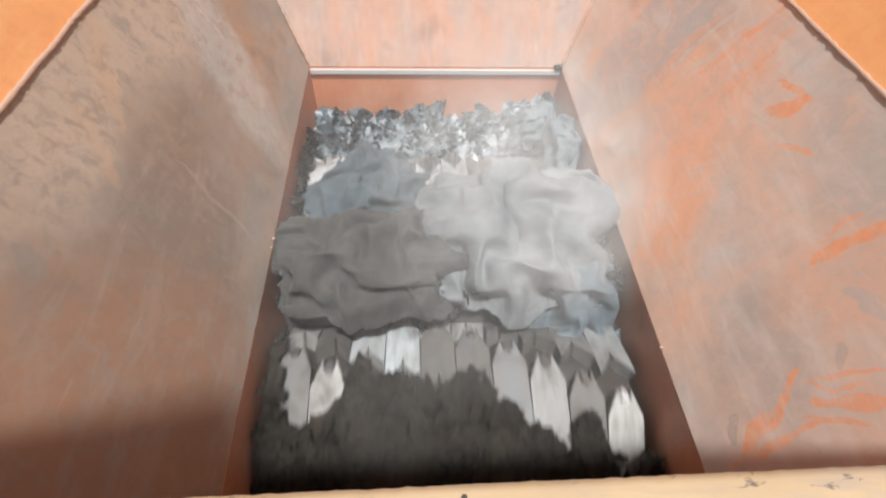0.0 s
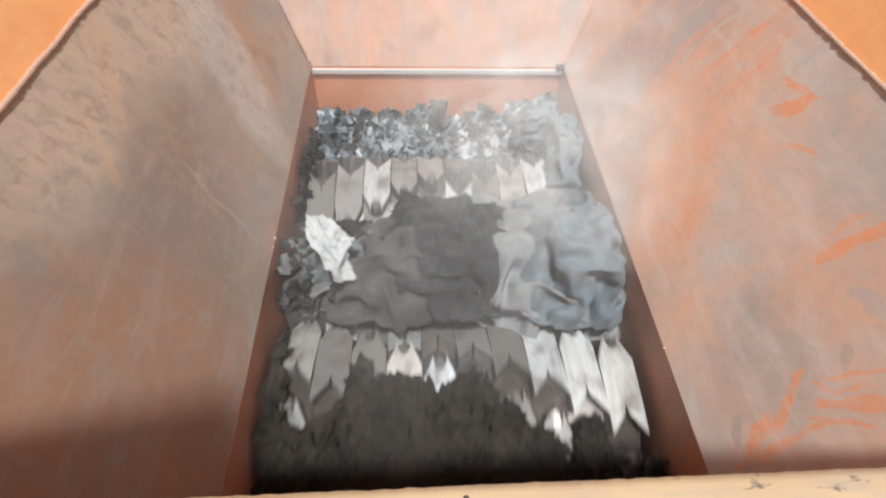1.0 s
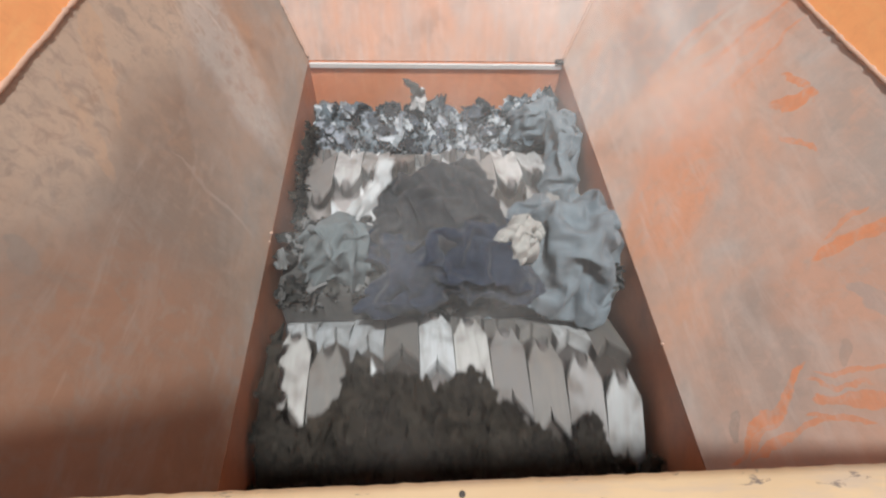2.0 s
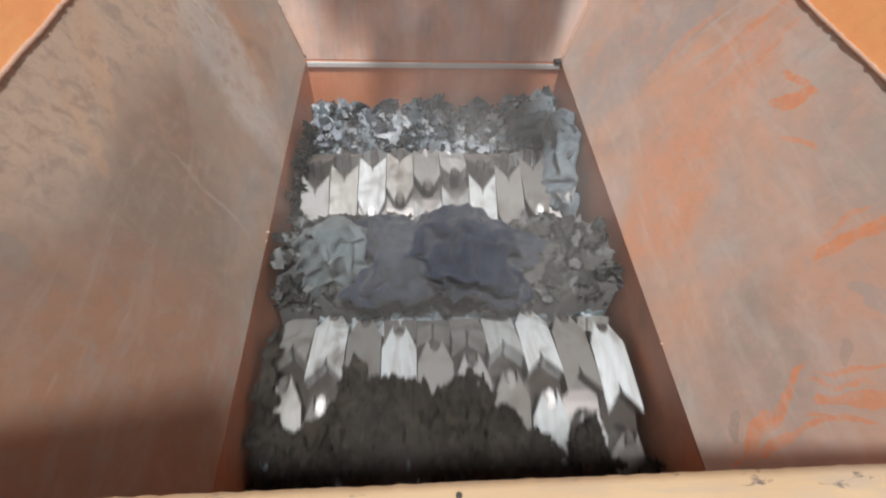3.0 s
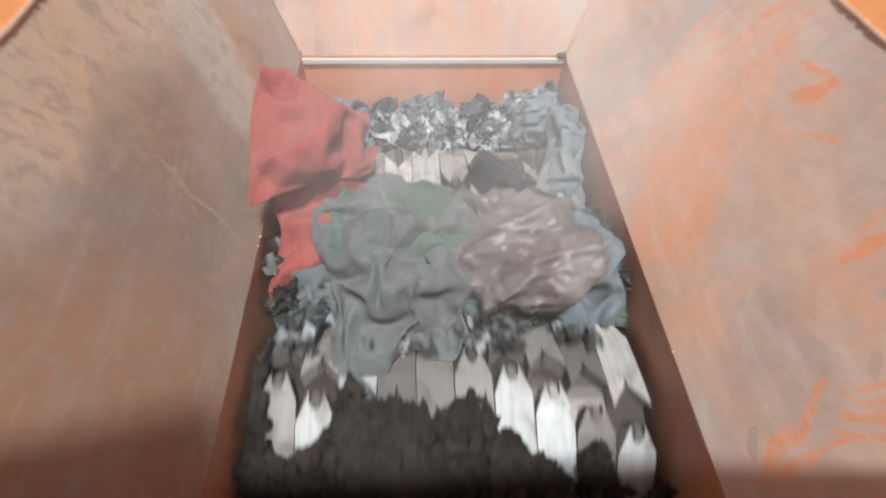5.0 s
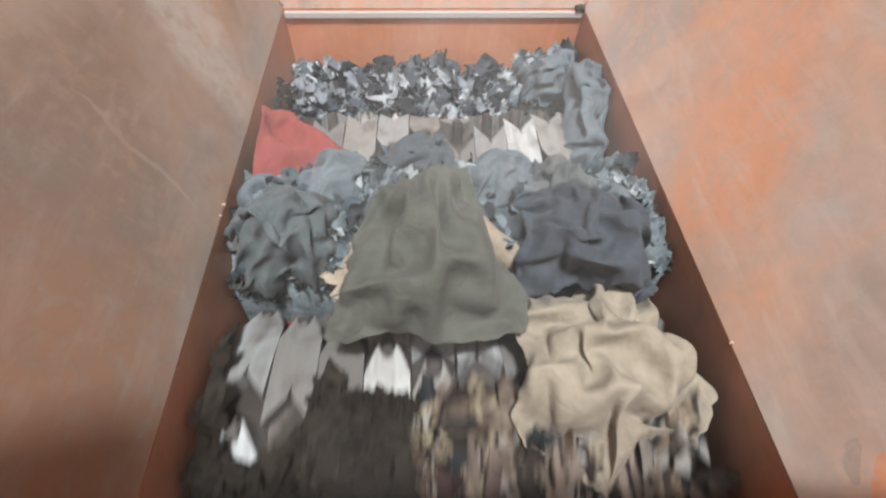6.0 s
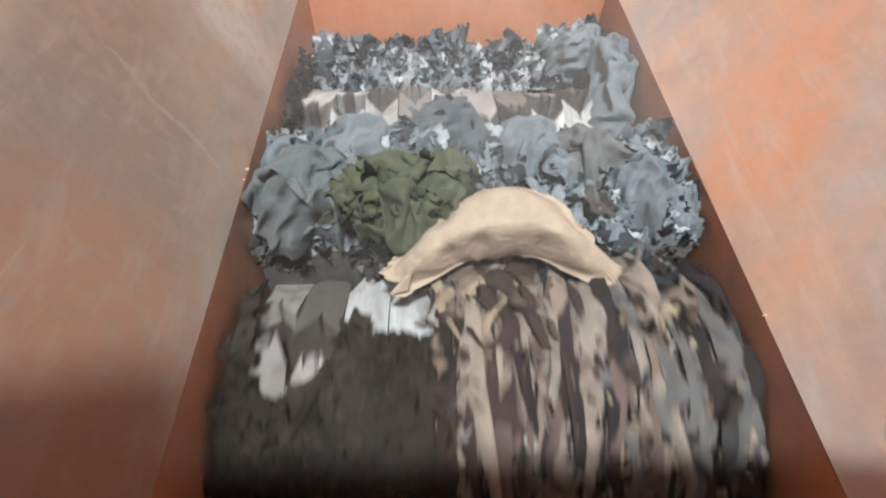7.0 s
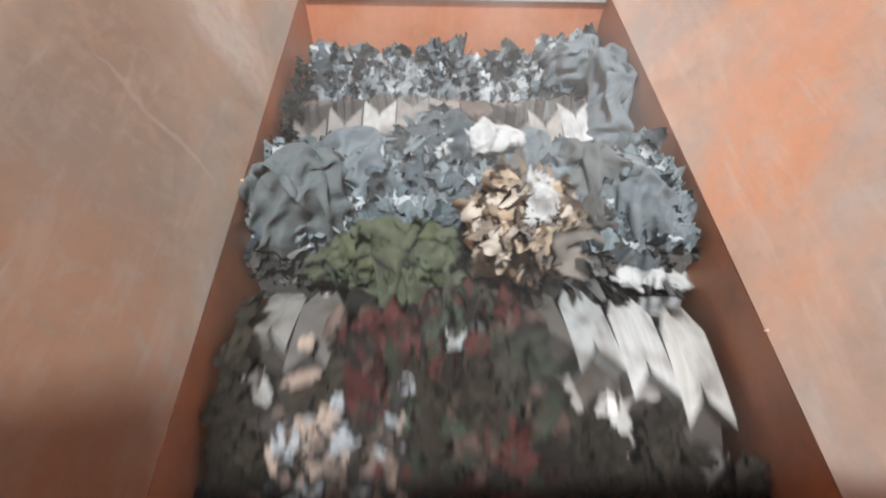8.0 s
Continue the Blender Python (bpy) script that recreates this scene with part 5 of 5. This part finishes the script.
    walk(denim_leg, [(t, pose(*p)) for t, p in ((0, (0.8, 3.1, -0.71, 0, 0, 0)), (2.4, (0.8, 3.1, -0.71, 0, 0, 0)), (2.8, (0.4, 2.4, 1.6, 60, 0, 0)), (3.3, (0.31, 1.24, 0.56, 54, 0, -4)), (3.5, (0.29, 1.22, 0.5, 50, 0, -2)), (4.1, (0.27, 1.2, 0.47, 49, 0, -2)), (4.3, (0.26, 1.15, 0.42, 49, 0, 0)), (4.5, (0.24, 1.08, 0.2, 60, 0, 0)), (4.7, (0.24, 1.02, 0.06, 62, 0, -20)), (5.3, (0.2, 0.95, -0.2, 60, 0, -40)), (6, (0.1, 0.9, -0.67, 0, 0, -60)), (8, (0.1, 0.9, -0.68, 0, 0, -60)))])
    walk(brown_jacket, [(t, pose(*p)) for t, p in ((0, (0.5, 3.4, -0.62, 0, 0, 0)), (2.4, (0.5, 3.4, -0.62, 0, 0, 0)), (2.8, (0.5, 2.3, 1.4, 40, 0, 0)), (3.3, (0.44, 1.22, 0.42, 50, 0, 4)), (3.5, (0.475, 1.13, 0.32, 50, 0, 4)), (4.1, (0.465, 1.14, 0.32, 50, 0, 2)), (4.3, (0.38, 1.08, 0.3, 48, 0, 0)), (4.5, (0.28, 0.88, 0.13, 42, 0, -40)), (4.7, (0.21, 0.76, 0.07, 30, 0, -85)), (5.2, (0.12, 0.75, -0.12, 15, 0, -90)), (5.8, (0.1, 0.78, -0.55, 0, 0, -90)), (8, (0.1, 0.78, -0.66, 0, 0, -90)))])
    walk(grey_shirt, [(t, pose(*p)) for t, p in ((0, (-0.8, 3.3, -0.70, 0, 0, 0)), (3.0, (-0.8, 3.3, -0.70, 0, 0, 0)), (3.5, (-0.3, 2.3, 1.4, 40, 0, 0)), (4.0, (0.0, 1.5, 0.95, 45, 0, 0)), (4.3, (0.02, 1.05, 0.4, 45, 0, 10)), (4.5, (-0.07, 0.74, 0.1, 40, 0, 0)), (4.7, (-0.12, 0.69, 0.05, 35, 0, 5)), (5.3, (-0.1, 0.76, -0.2, 10, 0, 0)), (6, (-0.1, 0.78, -0.66, 0, 0, 0)), (8, (-0.1, 0.78, -0.67, 0, 0, 0)))])
    walk(grey_jumper, [(t, pose(*p)) for t, p in ((0, (0.0, 3.6, -0.68, 0, 0, 0)), (3.0, (0, 3.6, -0.68, 0, 0, 0)), (3.5, (0.1, 2.5, 1.5, 30, 0, 0)), (4.0, (0.1, 1.6, 1.05, 40, 0, 0)), (4.3, (0.12, 1.1, 0.5, 40, 0, 0)), (4.5, (0.14, 0.98, 0.2, 40, 0, -10)), (4.7, (0.1, 0.9, 0.06, 30, 0, 0)), (5.3, (0.1, 0.8, -0.2, 10, 0, 0)), (6, (0.1, 0.78, -0.66, 0, 0, 0)), (8, (0.1, 0.78, -0.67, 0, 0, 0)))])
    walk(olive, [(t, pose(*p)) for t, p in ((0, (-0.5, 4.0, -0.70, 0, 0, 0)), (4.4, (-0.5, 4.0, -0.70, 0, 0, 0)), (4.9, (-0.2, 2.2, 1.3, 30, 0, 0)), (5.4, (-0.05, 1.0, 0.5, 35, 0, -10)), (5.8, (-0.026, 0.73, 0.055, 25, 0, -8)), (6.0, (-0.055, 0.64, 0.055, 20, 0, 0)), (6.2, (-0.055, 0.66, 0.02, 18, 0, 4)), (6.5, (-0.02, 0.66, -0.15, 20, 0, 6)), (7, (-0.02, 0.75, -0.3, 0, 0, 6)), (7.5, (0, 0.78, -0.67, 0, 0, 6)), (8, (0, 0.78, -0.67, 0, 0, 6)))])
    walk(jeans, [(t, pose(*p)) for t, p in ((0, (0.4, 4.0, -0.70, 0, 0, 0)), (4.4, (0.4, 4.0, -0.70, 0, 0, 0)), (4.9, (0.3, 2.2, 1.3, 30, 0, 0)), (5.4, (0.25, 1.0, 0.4, 30, 0, 0)), (5.8, (0.225, 0.75, 0.02, 22, 0, 50)), (6.0, (0.22, 0.69, 0.025, 18, 0, -10)), (6.5, (0.21, 0.69, -0.05, 15, 0, -14)), (7, (0.2, 0.76, -0.3, 0, 0, -10)), (7.5, (0.2, 0.78, -0.67, 0, 0, 0)), (8, (0.2, 0.78, -0.67, 0, 0, 0)))])
    walk(beige, [(t, pose(*p)) for t, p in ((0, (0.9, 4.0, -0.70, 0, 0, 0)), (4.4, (0.9, 4.0, -0.70, 0, 0, 0)), (4.9, (0.5, 2.2, 1.3, 30, 0, 0)), (5.4, (0.3, 0.8, 0.35, 25, 0, 30)), (5.8, (0.22, 0.49, 0.0, 15, 8, 35)), (6.0, (0.218, 0.50, -0.03, 5, 4, 0)), (6.5, (0.2, 0.62, -0.08, -14, 0, 0)), (7, (0.18, 0.74, -0.25, -40, 0, 0)), (7.5, (0.15, 0.78, -0.66, 0, 0, 0)), (8, (0.15, 0.78, -0.67, 0, 0, 0)))])
    walk(cream_arc, [(t, pose(*p)) for t, p in ((0, (0.0, 0.8, -0.68, 0, 0, 0)), (5.2, (0, 0.8, -0.67, 0, 0, 0)), (5.7, (-0.02, 0.79, -0.12, 15, 0, 0)), (6.0, (-0.04, 0.75, -0.02, 22, 0, 4)), (6.5, (-0.03, 0.715, 0.042, 32, 0, 8)), (7, (0.025, 0.675, 0.005, 30, 0, 4)), (7.5, (0.02, 0.7, -0.12, 8, 0, 0)), (8, (0.02, 0.78, -0.3, 0, 0, 0)))])
    walk(beige_scarf, [(t, pose(*p)) for t, p in ((0, (0.17, 0.5, -0.66, 0, 0, 0)), (6.5, (0.17, 0.3, -0.66, 0, 0, 0)), (6.9, (0.17, 0.22, -0.45, -70, 0, 0)), (7.2, (0.175, 0.24, -0.15, -55, 0, 4)), (7.35, (0.17, 0.33, -0.07, -30, 0, 2)), (7.5, (0.165, 0.42, -0.05, -8, 0, -4)), (7.7, (0.16, 0.56, -0.07, 14, 0, -2)), (8, (0.15, 0.76, -0.3, 60, 0, 0)))])
    walk(white_flung, [(t, pose(*p)) for t, p in ((0, (0.3, 0.5, -0.66, 0, 0, 0)), (6.4, (0.3, 0.4, -0.66, 0, 0, 0)), (6.8, (0.3, 0.2, -0.45, -60, 0, 0)), (7.0, (0.25, 0.21, -0.2, -60, 0, 0)), (7.2, (0.22, 0.38, -0.02, 0, 0, 0)), (7.5, (0.285, 0.545, 0.02, 16, 14, -22)), (7.8, (0.3, 0.64, -0.06, -20, 10, -10)), (8, (0.31, 0.72, -0.16, -40, 10, 0)))])
    walk(tangle, [(t, pose(*p)) for t, p in ((0, (0.06, 0.78, -0.68, 0, 0, 0)), (6.6, (0.06, 0.78, -0.5, 0, 0, 0)), (7, (0.06, 0.72, -0.12, 0, 0, 20)), (7.5, (0.05, 0.69, 0.02, 10, 0, 40)), (8, (0.065, 0.685, 0.025, 20, 0, 0)))])
    walk(tangle_white, [(t, pose(*p)) for t, p in ((0, (0.09, 0.78, -0.68, 0, 0, 0)), (6.8, (0.09, 0.78, -0.4, 0, 0, 0)), (7.5, (0.07, 0.72, -0.06, 20, 0, 20)), (8, (0.078, 0.665, 0.105, 30, 0, -10)))])
    walk(white_twist, [(t, pose(*p)) for t, p in ((0, (0.08, 0.82, -0.67, 0, 0, 0)), (6.6, (0.08, 0.82, -0.4, 0, 0, 0)), (7.1, (0.1, 0.8, 0.0, 10, 0, 10)), (7.5, (0.075, 0.80, 0.06, 20, 0, -12)), (8, (0.008, 0.855, 0.055, 20, 0, 12)))])
    walk(yellow, [(t, pose(*p)) for t, p in ((0, (0.1, 0.3, -0.67, 0, 0, 0)), (6.6, (0.1, 0.25, -0.6, 0, 0, 0)), (7.0, (0.11, 0.21, -0.5, -40, 0, 0)), (7.25, (0.09, 0.48, 0.0, 10, 0, 30)), (7.5, (-0.006, 0.66, 0.06, 20, 0, 0)), (8, (0, 0.78, -0.1, 0, 0, 0)))])
    walk(moss, [(t, pose(*p)) for t, p in ((0, (-0.12, 0.78, -0.68, 0, 0, 0)), (5.4, (-0.12, 0.78, -0.5, 0, 0, 0)), (6.0, (-0.13, 0.76, -0.06, 10, 0, 0)), (6.5, (-0.15, 0.8, 0.01, 15, 0, 0)), (7, (-0.12, 0.71, 0.05, 20, 0, 5)), (7.5, (-0.13, 0.7, 0.035, 18, 0, 5)), (8, (-0.13, 0.675, -0.035, 26, 0, 5)))])
    walk(roll, [(t, pose(*p)) for t, p in ((0, (-0.3, 0.78, -0.15, 0, 0, 20)), (1, (-0.27, 0.77, -0.06, 10, 0, 20)), (1.5, (-0.24, 0.765, 0.0, 20, 0, 15)), (2.2, (-0.25, 0.76, 0.0, 20, 0, 20)), (3.3, (-0.25, 0.755, -0.02, 20, 0, 20)), (4.0, (-0.27, 0.75, -0.13, 20, 0, 20)), (4.7, (-0.28, 0.73, -0.12, 20, 0, 20)), (5.8, (-0.28, 0.73, 0.01, 20, 0, 30)), (7, (-0.285, 0.735, 0.025, 20, 0, 40)), (8, (-0.29, 0.76, 0.03, 20, 0, 35)))])
    walk(blue_heap, [(t, pose(*p)) for t, p in ((0, (0, 0.02, -0.2)), (2.4, (0, 0.02, -0.2)), (3.3, (0, 0.03, -0.13)), (4.4, (0, 0.03, -0.13)), (4.7, (0, 0.03, -0.1)), (5.8, (0, 0.03, -0.01)), (6.5, (0, 0.035, 0)), (7, (0, 0.035, 0.005)), (8, (0, 0.045, 0.0)))])
    walk(blue_scraps, [(t, pose(*p)) for t, p in ((0, (0, 0.02, -0.2)), (2.4, (0, 0.02, -0.2)), (3.3, (0, 0.03, -0.13)), (4.4, (0, 0.03, -0.13)), (4.7, (0, 0.03, -0.1)), (5.8, (0, 0.03, -0.01)), (6.5, (0, 0.035, 0)), (7, (0.005, 0.035, 0.008)), (7.5, (-0.005, 0.04, 0.0)), (8, (0, 0.045, 0.004)))])
    for ob, (x, y, z), spin in heap_rags:
        walk(ob, [(t, pose(x, y + 0.055, z + dz, 20, 0, spin + turn)) for t, dz, turn in ((0, -0.22, 0), (2.4, -0.22, 0), (3.3, -0.16, 0), (4.7, -0.13, 0), (5.8, -0.01, 10), (6.5, 0, 20), (7, 0.004, 26), (7.5, -0.004, 30), (8, 0, 38))])
    walk(white_scraps, [(t, pose(*p)) for t, p in ((0, (0, 0.02, -0.12)), (1.5, (0, 0.02, -0.1)), (2.0, (0, 0, 0.0)), (2.2, (0, 0, 0.02)), (3.3, (0, 0.01, 0.0)), (5.8, (0, 0, 0.01)), (6, (0.005, 0, 0.012)), (7, (0, 0.01, -0.02)), (8, (0, 0.01, -0.03)))])
    walk(flying, [(t, pose(*p)) for t, p in ((0, (-0.06, 1.3, -0.3, 0, 0, 0)), (1.6, (-0.06, 1.3, -0.2, 0, 0, 0)), (2.0, (-0.06, 1.42, -0.09, 40, 0, 0)), (2.2, (-0.055, 1.42, -0.07, 45, 0, 20)), (2.8, (-0.05, 1.38, -0.2, 0, 0, 60)), (8, (-0.05, 1.38, -0.25, 0, 0, 60)))])
    walk(flying_dark, [(t, pose(*p)) for t, p in ((0, (-0.01, 1.33, -0.25, 30, 0, 0)), (0.7, (-0.01, 1.33, -0.18, 30, 0, 0)), (1.0, (-0.005, 1.4, -0.1, 40, 0, 10)), (1.5, (-0.07, 1.38, -0.14, 40, 0, 60)), (2.0, (-0.075, 1.43, -0.05, 45, 0, 80)), (2.6, (-0.07, 1.38, -0.2, 20, 0, 80)), (8, (-0.07, 1.38, -0.25, 0, 0, 80)))])
    walk(late_puff, [(t, pose(x, y, z, 35)) for t, x, y, z in ((0, 0, 0.8, -0.6), (4.0, 0, 0.8, -0.6), (4.3, 0, 0.8, 0.0), (4.5, 0.02, 0.82, 0.3), (4.7, 0.03, 0.85, 0.34), (5.2, 0.1, 1.0, 0.7), (5.8, 0.2, 1.3, 1.4), (8, 0.3, 1.6, 2.2))])
    walk(veils[0], [(t, pose(x, y, z, 30, 0, 20)) for t, x, y, z in ((0, 0.05, 0.9, 0.16), (2, -0.05, 0.95, 0.17), (5, 0.02, 1.0, 0.14), (8, 0.0, 1.1, 0.15))])
    walk(veils[1], [(t, pose(x, y, z, 34, 0, -50)) for t, x, y, z in ((0, -0.08, 0.75, 0.24), (3, 0.05, 0.9, 0.22), (6, -0.04, 1.0, 0.2), (8, 0.04, 1.05, 0.2))])
    walk(veils[2], [(t, pose(x, y, z, 32, 0, 10)) for t, x, y, z in ((0, 0, 0.45, 0.12), (4, 0.02, 0.47, 0.12), (8, -0.02, 0.45, 0.11))])
    for ob, a, b2 in zip(puffs, ((0.22, 0.8, 0.12), (0.08, 0.95, 0.1), (0.1, 0.8, 0.2)), ((0.35, 0.95, 0.8), (0.2, 1.2, 0.9), (0.1, 1.1, 1.4))):
        walk(ob, [(t, pose(*[p + (q - p) * f for p, q in zip(a, b2)], 35)) for t, f in ((0, 0), (0.5, 0.04), (1, 0.12), (2, 0.5), (3, 1.0), (8, 2.5))])


motions()
